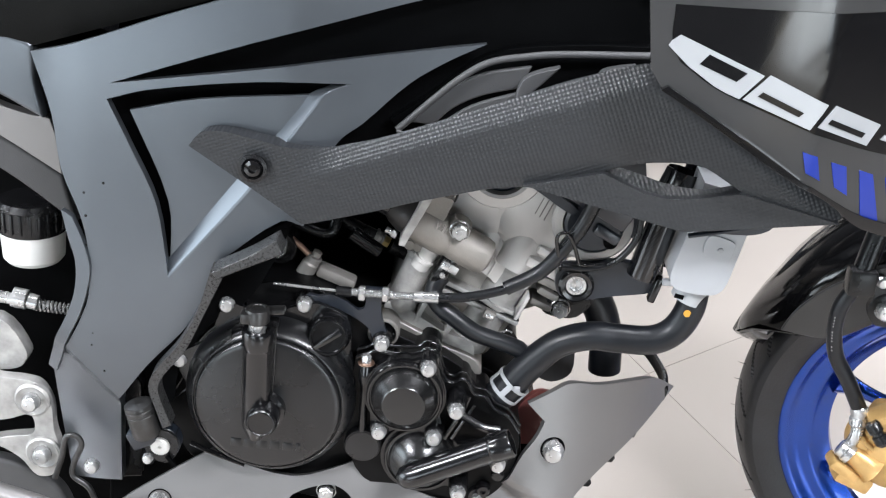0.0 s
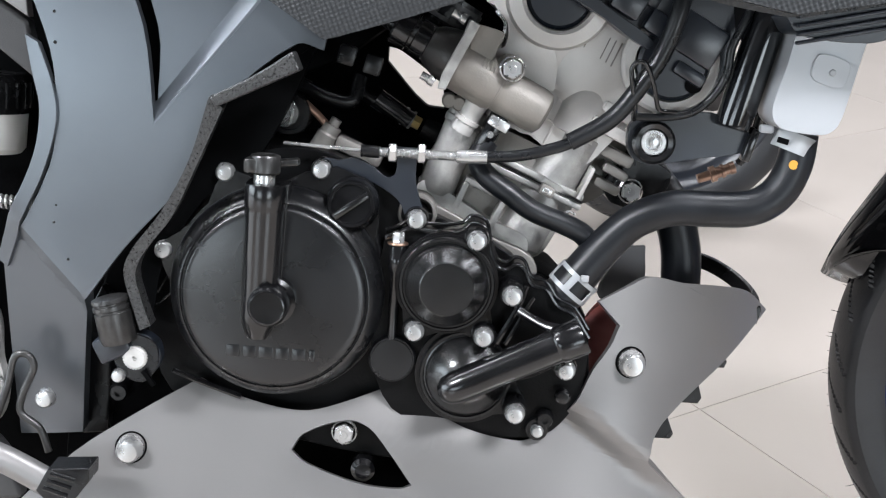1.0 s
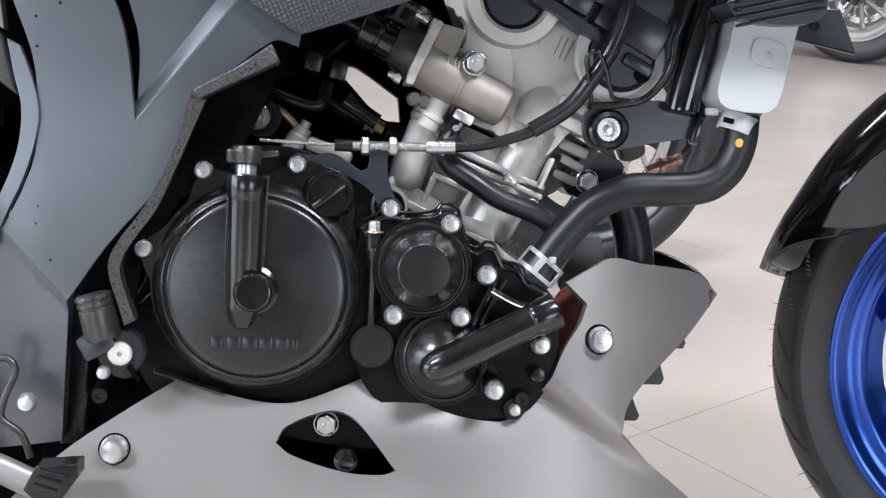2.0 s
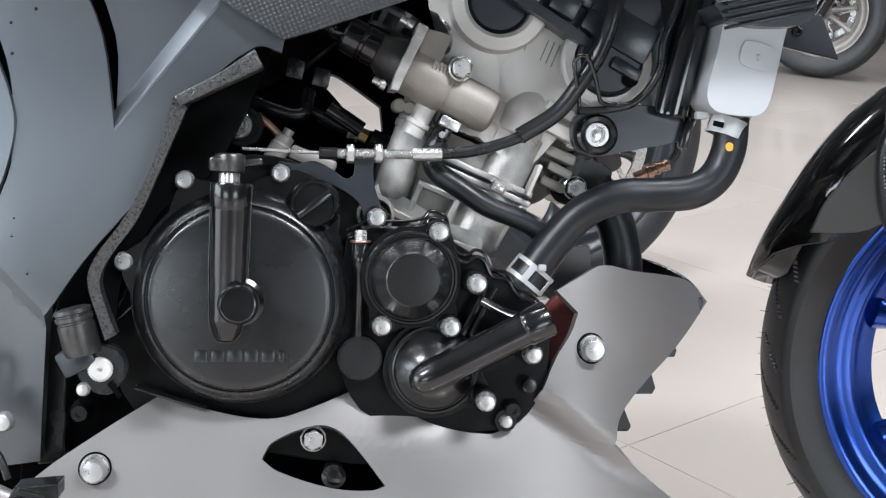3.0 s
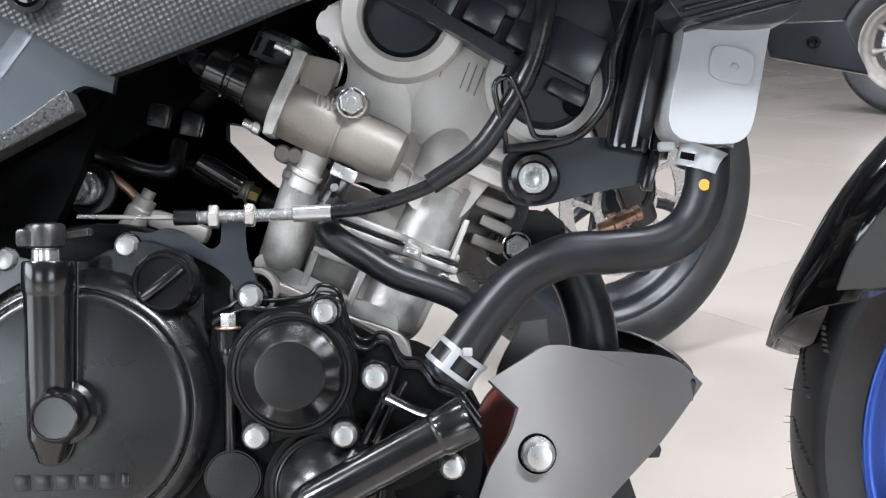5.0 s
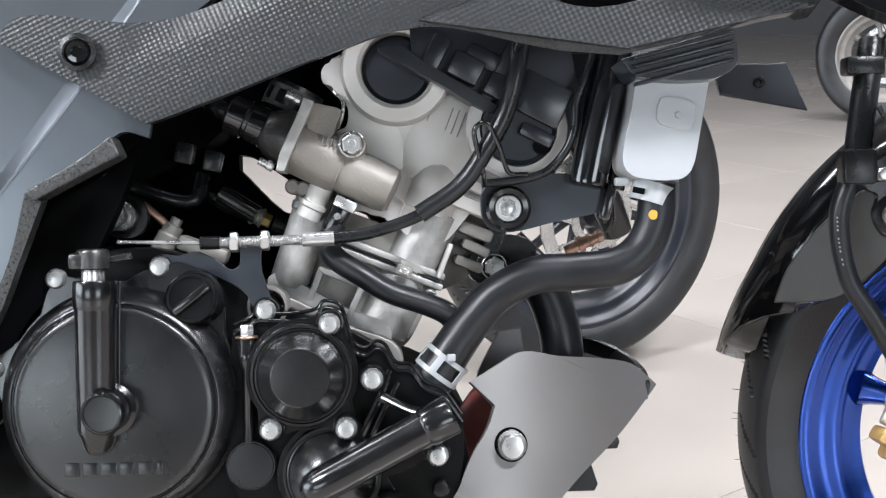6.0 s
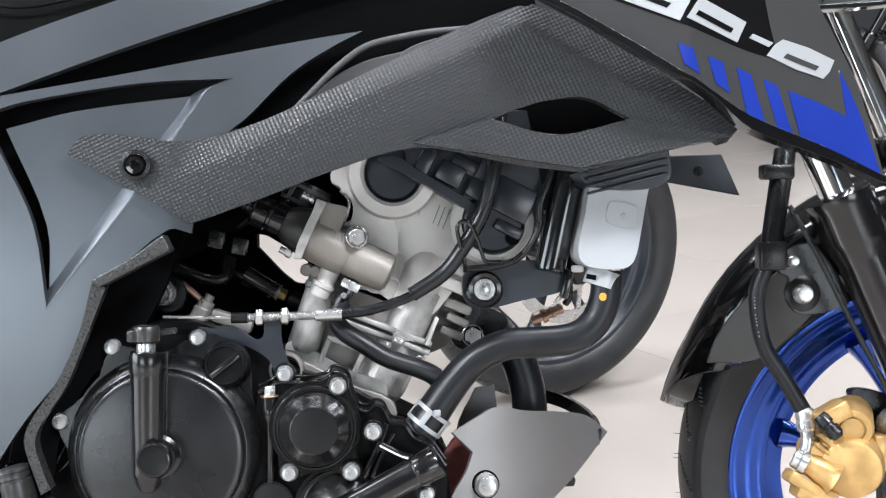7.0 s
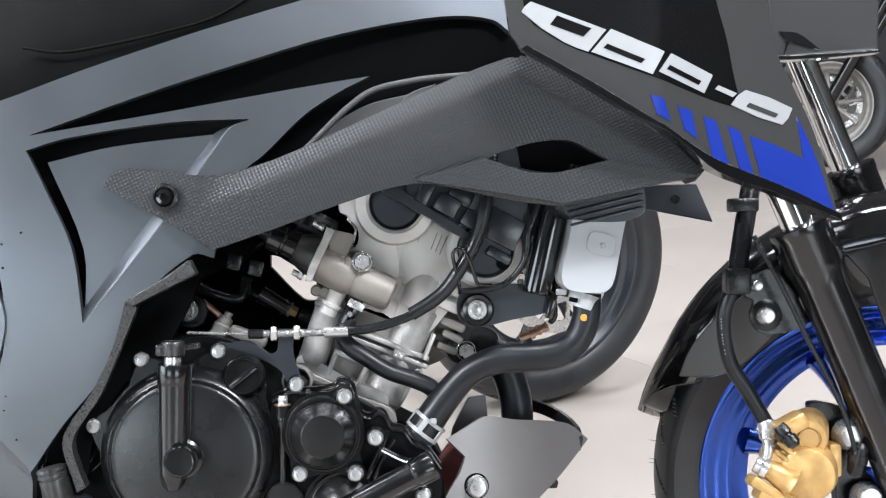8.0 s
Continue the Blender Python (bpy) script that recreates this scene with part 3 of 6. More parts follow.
def belly_y(x, z):
    flank = -0.166 + 0.34 * max(z - 0.19, -0.05) + 0.1 * min(0, z - 0.14)
    flank -= 0.008 * math.exp(-(((x + 0.085) / 0.08) ** 2) - ((z - 0.212) / 0.03) ** 2)  # swelling round the vent
    flank += 1.7 * max(0, x - 0.03) ** 2
    nose = -0.158 + 3.2 * max(0, x - 0.06) ** 2 + 0.207 * (z - 0.297)
    s = ((x - 0.041) * 0.58 + (z - 0.239) * 0.815) / 0.028  # fold between the flank and the nose
    b = min(1, max(0, s))
    b = b * b * (3 - 2 * b)
    return flank * (1 - b) + nose * b + 0.35 * max(0, -0.36 - x) ** 2


def belly():
    out = [(-0.454, 0.117, 1), (-0.388, 0.182), (-0.335, 0.219), (-0.283, 0.251, 1), (-0.255, 0.240), (-0.214, 0.231), (-0.183, 0.230), (-0.152, 0.239), (-0.110, 0.256, 1), (-0.084, 0.245), (-0.046, 0.226), (0.006, 0.217), (0.025, 0.224), (0.041, 0.239), (0.054, 0.260), (0.066, 0.288), (0.080, 0.310), (0.087, 0.328, 1), (0.067, 0.348, 1), (0.092, 0.362), (0.112, 0.371), (0.143, 0.365), (0.180, 0.360), (0.215, 0.351), (0.242, 0.329, 1), (0.196, 0.292), (0.158, 0.265), (0.134, 0.243), (0.125, 0.228), (0.123, 0.210, 1), (0.152, 0.181), (0.210, 0.128, 1), (0.225, 0.103, 1), (0.207, 0.010, 1), (-0.334, 0.037, 1)]
    hole = [(-0.196, 0.196, 1), (-0.187, 0.210), (-0.151, 0.224), (-0.130, 0.221), (-0.109, 0.202), (-0.087, 0.174, 1), (-0.098, 0.170), (-0.134, 0.172), (-0.182, 0.186)]
    b = panel("belly_pan", out, belly_y, 0.01, TITAN, BIKE, [hole], 0.003, "titanium grey belly pan with an oval cut-out", 0.009)
    for p in ((0.100, -0.152, 0.297), (-0.339, -0.162, 0.190)):
        p = (p[0], belly_y(p[0], p[2]), p[2])
        e = 0.002
        out = Vector(((belly_y(p[0] + e, p[2]) - p[1]) / e, -1, (belly_y(p[0], p[2] + e) - p[1]) / e))
        # flat black disc on the pan, drawn for the shaded recess round the bolt
        lathe("recess_shade", p, out, [(0.0145, -0.001), (0.0142, 0.0008), (0.0132, 0.0008), (0.0125, 0.0002), (0, 0.0002)], BLACK_SHADE, b)
        bolt(CAP_BOLT, (p[0], p[1] - 0.001, p[2]), b, 0, "bolt", 1.4)
    for tooth in ([(0.160, 0.278, 1), (0.201, 0.279, 1), (0.203, 0.285, 1), (0.196, 0.302, 1), (0.172, 0.302, 1)], [(0.130, 0.242, 1), (0.180, 0.242, 1), (0.183, 0.248, 1), (0.175, 0.273, 1), (0.145, 0.273, 1)], [(0.115, 0.205, 1), (0.157, 0.205, 1), (0.160, 0.210, 1), (0.148, 0.238, 1), (0.120, 0.238, 1)]):
        panel("tooth", tooth, -0.085, 0.03, BLACK_PLASTIC, b, (), 0.002)
    inner = [(0.050, 0.270, 1), (0.056, 0.300), (0.062, 0.322), (0.080, 0.340), (0.109, 0.330, 1), (0.085, 0.270, 1)]
    panel("red_guard", inner, lambda x, z: -0.105 + 0.5 * max(0, x - 0.075), 0.006, RED_DARK, BIKE, (), 0.001, "dark red guard", 0.02)
    grey = [(0.079, 0.335), (0.100, 0.382, 1), (0.121, 0.385, 1), (0.122, 0.339), (0.100, 0.324)]
    panel("grey_guard", grey, -0.05, 0.008, GREY_PLASTIC, BIKE, (), 0.002, "grey guard plate")
    # black rim that carries the nose over to the far side
    way = curve3([(0.236, -0.058, 0.330), (0.236, -0.040, 0.341), (0.229, -0.022, 0.350), (0.216, 0.002, 0.358), (0.198, 0.022, 0.364), (0.170, 0.036, 0.368)], 6)
    bm = bmesh.new()
    rows = [[bm.verts.new(p + Vector((d[0], 0, d[1]))) for d in ((-0.002, 0.004), (0.001, 0.001), (-0.002, -0.012), (-0.006, -0.011), (-0.004, 0.000), (-0.005, 0.003))] for p in way]
    for p, q in zip(rows, rows[1:]):
        for i in range(6):
            bm.faces.new((p[i], p[(i + 1) % 6], q[(i + 1) % 6], q[i]))
    bm.faces.new(rows[0])
    bm.faces.new(rows[-1][::-1])
    part("nose_rim", bm, BLACK_PLASTIC, b, "black inner rim of the belly pan")
    lens = [(0.150, 0.362, 1), (0.178, 0.361), (0.205, 0.354), (0.222, 0.344, 1), (0.198, 0.346), (0.172, 0.351)]
    panel("scallop", lens, lambda x, z: belly_y(x, z) - 0.0010, 0.004, TITAN, b, (), 0.0015, "", 0.006)


belly()


def lobed(c, r, lobes, n=90):
    """Outline of a round cover with rounded ears (x, z, radius) for its bolts."""
    out = []
    for k in range(n):
        a = 2 * math.pi * k / n
        far = r
        for x, z, e in lobes:
            d, f = math.hypot(x - c[0], z - c[1]), math.atan2(z - c[1], x - c[0])
            h = d * math.sin(a - f)
            if abs(h) < e and math.cos(a - f) > 0:
                far = max(far, d * math.cos(a - f) + math.sqrt(e * e - h * h))
        out.append(far)
    soft = [sum(out[(k + i) % n] for i in (-2, -1, 0, 1, 2)) / 5 for k in range(n)]
    return [(c[0] + q * math.cos(2 * math.pi * k / n), c[1] + q * math.sin(2 * math.pi * k / n)) for k, q in enumerate(soft)]


def engine():
    case = [(-0.323, 0.392), (-0.288, 0.428), (-0.238, 0.461), (-0.177, 0.462), (-0.114, 0.428), (-0.082, 0.413), (-0.013, 0.383), (0.029, 0.336), (0.060, 0.315), (0.062, 0.239), (0.020, 0.206), (-0.076, 0.184), (-0.234, 0.205), (-0.311, 0.236), (-0.335, 0.309)]
    c = panel("crankcase", case, -0.135, 0.27, CASE_SHADED, BIKE, (), 0.006, "black crankcase")
    # clutch cover: wide shoulder, fine groove, raised flat face
    cc = (-0.216, 0.341)
    ears = [(-0.267, 0.441, 0.011), (-0.319, 0.369, 0.011), (-0.184, 0.449, 0.011), (-0.155, 0.423, 0.026)]
    seat_ring = panel("clutch_flange", lobed(cc, 0.0965, ears), -0.150, 0.03, BLACK_SATIN, BIKE, (), 0.004, "black clutch cover flange with bolt ears", k=1)
    panel("flange_lip", lobed(cc, 0.0945, ears), -0.1535, 0.006, BLACK_SATIN, seat_ring, (), 0.0015, k=1)
    cover = lathe("clutch_cover", (cc[0], -0.145, cc[1]), (0, -1, 0), [(0.0935, -0.01), (0.0935, 0.012), (0.0925, 0.020), (0.0895, 0.028), (0.0855, 0.0335), (0.0825, 0.0362), (0.0812, 0.0366), (0.0803, 0.0352), (0.0797, 0.0352), (0.0790, 0.0378), (0.0778, 0.0398), (0.0762, 0.0408), (0.072, 0.0414), (0.05, 0.0432), (0.025, 0.0442), (0.0, 0.0445)], CASE_FACE, BIKE, "round black clutch cover with raised writing bars", 128, 30)
    for k, w in enumerate((0.0115, 0.0115, 0.0125, 0.0115, 0.0115, 0.005)):
        x = cc[0] - 0.0325 + k * 0.0142 - (0.003 if k == 5 else 0)
        block("raised_mark", (x, -0.1876, 0.2925), (w, 0.0022, 0.0105), CASE_FACE, cover, None, 0.0007)
    # release arm housing on its web
    web = [(-0.2425, 0.440, 1), (-0.2425, 0.325), (-0.236, 0.306), (-0.219, 0.306), (-0.211, 0.325), (-0.2065, 0.440, 1)]
    base = panel("housing_web", web, -0.193, 0.025, BLACK_SATIN, BIKE, (), 0.003, "black web under the clutch release housing")
    arm = lathe("release_housing", (-0.2245, -0.200, 0.4405), Vector((-0.226, -0.200, 0.310)) - Vector((-0.2245, -0.200, 0.4405)), [(0.009, 0.002), (0.012, -0.0005), (0.0165, 0.0), (0.0172, 0.002), (0.0172, 0.0195), (0.0166, 0.0205), (0.0161, 0.0225), (0.0145, 0.114), (0.0135, 0.118), (0.0075, 0.132), (0, 0.133)], BLACK_SATIN, BIKE, "black clutch release housing", 48)
    b = (-0.2165, -0.195, 0.3405)
    lathe("boss", b, (0, -1, 0), [(0.0215, -0.008), (0.021, 0.003), (0.0175, 0.005), (0.0172, 0.022), (0.0163, 0.026), (0.0147, 0.0285), (0.0137, 0.0288), (0.0131, 0.0278), (0.0, 0.0275)], BLACK_SATIN, cover, "", 40)
    lathe("pivot_shaft", (-0.226, -0.200, 0.438), (0.0, 0, 1), [(0.0088, -0.01), (0.0088, 0.010), (0.0080, 0.0105), (0.0080, 0.012), (0.0088, 0.0125), (0.0088, 0.02)], ZINC, arm, "bright steel shaft", 28)
    bm = bmesh.new()
    turned(bm, (-0.226, -0.200, 0.449), (0, 0, 1), [(0.0, 0), (0.0115, 0), (0.0128, 0.0015), (0.0128, 0.0135), (0.0118, 0.0155), (0.008, 0.0165), (0.0072, 0.0155), (0, 0.0155)], 32)
    blocky(bm, (-0.2365, -0.203, 0.4560), (0.012, 0.018, 0.0125), None, 0.003)
    blocky(bm, (-0.212, -0.188, 0.4575), (0.026, 0.014, 0.006), Matrix.Rotation(radians(-8), 4, "Y"), 0.002)
    part("release_lever", bm, LEVER_STEEL, arm, "steel release lever")
    # oil filler cap with a moulded grip
    o = (-0.155, -0.165, 0.423)
    cap = lathe("oil_filler_cap", o, (0, -1, 0.15), [(0.0235, -0.02), (0.0235, -0.002), (0.0225, 0.0), (0.0215, 0.003), (0.0208, 0.0115), (0.0192, 0.0135), (0.0172, 0.0135), (0.0165, 0.011), (0, 0.0105)], BLACK_SATIN, BIKE, "black oil filler cap", 48)
    block("grip_bar", (o[0], o[1] - 0.0125, o[2] + 0.001), (0.035, 0.010, 0.0062), BLACK_SATIN, cap, Matrix.Rotation(radians(-38), 4, "Y"), 0.0014)
    # right-hand case half with its wavy joint
    edge = [(-0.125, 0.395), (-0.115, 0.399), (-0.103, 0.405), (-0.084, 0.403), (-0.059, 0.406), (-0.051, 0.413), (-0.038, 0.409), (-0.033, 0.393), (-0.027, 0.378), (-0.018, 0.374), (-0.010, 0.379), (-0.002, 0.376), (0.006, 0.362), (0.019, 0.359), (0.030, 0.345), (0.046, 0.337), (0.060, 0.318)]
    half = panel("case_half", edge + [(0.056, 0.262), (0.036, 0.230), (0.010, 0.221), (-0.050, 0.222), (-0.110, 0.240), (-0.132, 0.300)], -0.156, 0.05, CASE_SHADED, BIKE, (), 0.004, "black outer case with a stepped joint line")
    for d, y, r in ((0.0, -0.1585, 0.0024), (0.006, -0.153, 0.0018)):
        part("joint_lip", swept(bmesh.new(), curve3([(x, y, z + d) for x, z in edge], 5), r, 8, 0.8), BLACK_SATIN, half)
    # oil filter cover: lobed flange with two lips, dome and cap
    p = (-0.069, 0.361)
    ears = [(-0.046, 0.402, 0.0115), (-0.034, 0.319, 0.0105), (-0.094, 0.319, 0.0115)]
    pump = lathe("filter_cover", (p[0], -0.14, p[1]), (0, -1, 0), [(0.0415, -0.01), (0.0415, 0.0385), (0.0405, 0.0405), (0.0385, 0.0405), (0.0377, 0.0385), (0.0366, 0.0385), (0.0360, 0.0405), (0.0352, 0.0440), (0.0325, 0.0480), (0.0255, 0.0535), (0.0242, 0.0560), (0.0226, 0.0572), (0.012, 0.0577), (0, 0.0578)], SATIN_DOME, BIKE, "round black oil filter cover", 96, 30)
    panel("filter_flange", lobed(p, 0.0450, ears), -0.171, 0.03, BLACK_SATIN, pump, (), 0.0025, k=1)
    panel("filter_lip", lobed(p, 0.0432, [(x, z, e - 0.0018) for x, z, e in ears]), -0.1745, 0.006, BLACK_SATIN, pump, (), 0.0016, k=1)
    # water pump with its outlet
    w = (-0.0465, 0.279)
    ears = [(-0.034, 0.319, 0.0105), (-0.002, 0.255, 0.0115), (0.038, 0.297, 0.0115)]
    wp = lathe("water_pump", (w[0], -0.135, w[1]), (0, -1, 0), [(0.0405, -0.01), (0.0405, 0.0345), (0.0395, 0.0365), (0.0375, 0.0365), (0.0367, 0.0345), (0.0355, 0.0348), (0.0347, 0.0375), (0.0330, 0.0405), (0.0250, 0.0475), (0.019, 0.0540), (0.012, 0.0570), (0, 0.058)], SATIN_DOME, BIKE, "black water pump cover with an outlet pipe", 80, 30)
    panel("pump_flange", lobed(w, 0.0445, ears), -0.1655, 0.03, BLACK_SATIN, wp, (), 0.0025, k=1)
    a, e = Vector((-0.055, -0.200, 0.277)), Vector((0.052, -0.200, 0.332))
    lathe("outlet_pipe", a, e - a, [(0, -0.0165), (0.007, -0.0145), (0.0122, -0.009), (0.0142, 0.0), (0.0145, 0.01), (0.0147, 0.093), (0.0158, 0.0945), (0.0162, 0.097), (0.0162, 0.116), (0.015, 0.118), (0.0138, 0.118), (0.013, 0.11), (0, 0.11)], BLACK_SATIN, wp, "", 40)
    for q, m in (((-0.184, -0.148, 0.449), CAP_BOLT), ((-0.099, -0.152, 0.412), CAP_BOLT), ((-0.046, -0.180, 0.402), CAP_BOLT), ((-0.0125, -0.188, 0.358), CAP_BOLT), ((-0.034, -0.183, 0.319), CAP_BOLT), ((-0.094, -0.180, 0.319), CAP_BOLT), ((0.038, -0.190, 0.297), CAP_BOLT),
                 ((-0.002, -0.190, 0.255), CAP_BOLT), ((-0.267, -0.148, 0.441), CAP_BOLT), ((-0.318, -0.148, 0.369), CAP_BOLT), ((0.021, -0.165, 0.232), SMALL_BOLT)):
        lathe("bolt_boss", (q[0], q[1] + 0.001, q[2]), (0, 1, 0), [(0.0, 0), (0.0098, 0), (0.0108, 0.003), (0.0112, 0.05)], BLACK_SATIN, c, "", 24)
        bolt(m, q, c)
    bolt(DARK_BOLT, (0.041, -0.164, 0.265), c)
    # casting ribs and joint lines
    def rib(pts, r, flat=0.7, name="case_rib"):
        part(name, swept(bmesh.new(), curve3(pts, 6), r, 8, flat), BLACK_SATIN, c)

    rib([(0.001, -0.165, 0.362), (-0.006, -0.170, 0.343), (-0.022, -0.172, 0.311)], 0.0036)
    rib([(0.008, -0.165, 0.352), (0.000, -0.168, 0.338), (-0.014, -0.170, 0.310)], 0.0026)
    rib([(-0.006, -0.172, 0.342), (0.018, -0.172, 0.330), (0.037, -0.170, 0.327)], 0.005)
    rib([(-0.135, -0.150, 0.399), (-0.126, -0.153, 0.371), (-0.124, -0.153, 0.335), (-0.128, -0.150, 0.298)], 0.0035)
    rib([(-0.329, -0.145, 0.320), (-0.326, -0.145, 0.325), (-0.311, -0.145, 0.352)], 0.0014)
    rib([(-0.329, -0.145, 0.320), (-0.323, -0.145, 0.319), (-0.311, -0.145, 0.330)], 0.0014)
    rib([(-0.308, -0.145, 0.258), (-0.280, -0.150, 0.250), (-0.245, -0.152, 0.240)], 0.003)
    for p, r in (((0.027, -0.165, 0.242), 0.008), ((-0.355, -0.150, 0.235), 0.0085)):
        lathe("case_boss", p, (0, -1, 0), [(r * 1.2, -0.02), (r, 0.0), (r * 0.8, 0.003), (r * 0.4, 0.003), (r * 0.35, 0.0), (0, 0)], BLACK_SATIN, c, "", 20)
    # sender with its copper washer, and the plug below
    sender = lathe("sender", (-0.1135, -0.163, 0.385), (0, 0, 1), [(0.0045, -0.085), (0.0048, -0.02), (0.0075, -0.016), (0.0078, -0.004), (0.0072, -0.003), (0.0076, 0.004), (0.0066, 0.006), (0, 0.006)], BLACK_SATIN, BIKE, "black sender with a copper washer", 24)
    lathe("washer", (-0.1135, -0.163, 0.3905), (0, 0, 1), [(0, 0), (0.0088, 0), (0.0092, 0.0008), (0.0088, 0.0018), (0, 0.0018)], COPPER, sender, "copper washer", 24)
    lathe("hex_head", (-0.1135, -0.163, 0.395), (0, 0, 1), [(0, -0.004), (0.0056, -0.004), (0.0056, 0.0055), (0.0048, 0.0065), (0, 0.0065)], ZINC, sender, "", 6)
    lathe("case_plug", (-0.112, -0.165, 0.288), (0, -1, 0), [(0.0205, -0.02), (0.0205, 0.000), (0.0195, 0.002), (0.0185, 0.002), (0.018, 0.003), (0.0, 0.0035)], CASE_FACE, BIKE, "round black case plug", 44)


engine()


def mound(p, a, b, turn, h):
    """A smooth raised pad on a casting: half axes a and b, turned in the x-z plane."""
    c, s = math.cos(radians(turn)), math.sin(radians(turn))

    def at(x, z):
        u, v = ((x - p[0]) * c + (z - p[2]) * s) / a, (-(x - p[0]) * s + (z - p[2]) * c) / b
        return h / (1 + (u * u + v * v) ** 2)

    return at


def cylinder():
    head = [(-0.030, 0.644, 1), (-0.033, 0.615), (-0.035, 0.598), (-0.027, 0.585), (-0.028, 0.569), (-0.042, 0.548), (-0.054, 0.544), (-0.061, 0.518), (-0.038, 0.502), (0.003, 0.482), (0.045, 0.465), (0.070, 0.487), (0.090, 0.514), (0.101, 0.537), (0.130, 0.526), (0.147, 0.534), (0.157, 0.547), (0.131, 0.562), (0.089, 0.573), (0.072, 0.582), (0.031, 0.605), (0.025, 0.643, 1)]
    pads = [mound((0.030, -0.100, 0.548), 0.022, 0.012, 50, -0.006), mound((0.068, -0.100, 0.555), 0.034, 0.02, 60, 0.006), mound((-0.001, -0.100, 0.489), 0.03, 0.02, -25, 0.004),
            mound((0.047, -0.100, 0.572), 0.05, 0.02, -28, 0.006), mound((-0.020, -0.100, 0.577), 0.02, 0.03, 20, 0.006), mound((0.017, -0.100, 0.532), 0.022, 0.03, -15, -0.004)]
    body = panel("cylinder_head", head, lambda x, z: -0.1 - sum(m(x, z) for m in pads), 0.19, ALU, BIKE, (), 0, "bare cast aluminium cylinder head", 0.0055)
    r = (0.012, -0.118, 0.612)
    lathe("cam_boss", r, (0, -1, 0), [(0.0475, -0.03), (0.0475, -0.002), (0.045, 0.003), (0.034, 0.005), (0.0305, 0.003), (0.0295, -0.004), (0.0295, -0.012)], ALU, body, "", 56)
    lathe("cam_plug", r, (0, -1, 0), [(0.0292, -0.02), (0.0292, -0.006), (0.026, -0.003), (0, -0.002)], SLATE, body, "dark rubber plug", 40)
    top = [(0.023, 0.676, 1), (0.025, 0.626), (0.030, 0.615, 1), (0.066, 0.596), (0.103, 0.575, 1), (0.124, 0.562), (0.157, 0.547, 1), (0.167, 0.574), (0.163, 0.608), (0.150, 0.675, 1)]
    cov = panel("head_cover", top, -0.124, 0.2, SLATE, BIKE, (), 0.005, "black head cover with stepped ribs")
    rim = [(-0.004, 0.626), (0.030, 0.606), (0.050, 0.595), (0.089, 0.572), (0.095, 0.578), (0.056, 0.603), (0.036, 0.615), (0.015, 0.629)]
    panel("cover_flange", rim, -0.136, 0.03, SLATE, cov, (), 0.002, "black flange of the head cover")
    roll = Matrix.Rotation(radians(28), 4, "Y")
    for p, sz in (((0.070, -0.116, 0.610), (0.028, 0.02, 0.022)), ((0.098, -0.116, 0.593), (0.024, 0.02, 0.02)), ((0.085, -0.112, 0.619), (0.03, 0.014, 0.016)), ((0.133, -0.116, 0.583), (0.045, 0.016, 0.036)), ((0.128, -0.120, 0.553), (0.03, 0.012, 0.012)), ((0.109, -0.112, 0.617), (0.02, 0.012, 0.05)), ((0.043, -0.112, 0.620), (0.016, 0.016, 0.04))):
        block("rib", (p[0], p[1] - 0.012, p[2]), sz, SLATE, cov, roll, 0.003)
    d2 = (0.114, -0.122, 0.560)
    lathe("exhaust_cam_boss", d2, (0, -1, 0), [(0.044, -0.03), (0.044, 0.0), (0.041, 0.003), (0.033, 0.004), (0.0315, 0.0), (0.0315, -0.01)], ALU, body, "", 48)
    lathe("exhaust_cam_plug", d2, (0, -1, 0), [(0.0312, -0.02), (0.0312, 0.006), (0.028, 0.009), (0, 0.009)], SLATE, body, "", 40)
    lathe("plug_stud", (0.133, -0.132, 0.544), (0, -1, 0), [(0.0075, -0.01), (0.0075, 0.002), (0.005, 0.003), (0, 0.003)], BLACK_SHADE, body, "", 20)
    for k in range(8):
        p = Vector((0.0305, 0, 0.582)).lerp(Vector((0.0665, 0, 0.5645)), k / 7)
        p.y = -0.1003 - sum(m(p.x, p.z) for m in pads)
        block("rib", p, (0.0010, 0.004, 0.016 + 0.0009 * k), ALU_DARK, body, Matrix.Rotation(radians(22), 4, "Y"), 0.0003)
    # cast joint line below the thermostat housing
    mark = [Vector((-0.000, -0.106, 0.509)), Vector((0.015, -0.106, 0.502)), Vector((0.017, -0.106, 0.498)), Vector((0.010, -0.106, 0.482))]
    part("cast_line", swept(bmesh.new(), mark, 0.0012, 6), ALU, body)
    # rounded column over the stud, standing out of the face of the head
    A, B = Vector((0.063, -0.076, 0.556)), Vector((0.034, -0.086, 0.488))
    n = (B - A).length
    lathe("head_column", A, B - A, [(0, -0.004), (0.016, -0.003), (0.0235, 0.001), (0.0262, 0.008), (0.0270, 0.03), (0.0272, n), (0, n)], ALU, body, "", 48, 60)
    for a, b, w, d in (((0.060, 0.520), (0.092, 0.505), 0.010, 0.03), ((0.050, 0.506), (0.090, 0.488), 0.012, 0.034)):
        m = Vector((b[0] - a[0], 0, b[1] - a[1])).normalized()
        block("head_lug", ((a[0] + b[0]) / 2, -0.098, (a[1] + b[1]) / 2), (math.dist(a, b), d, w), ALU, body, Matrix.Rotation(math.atan2(-m.z, m.x), 4, "Y"), 0.003)
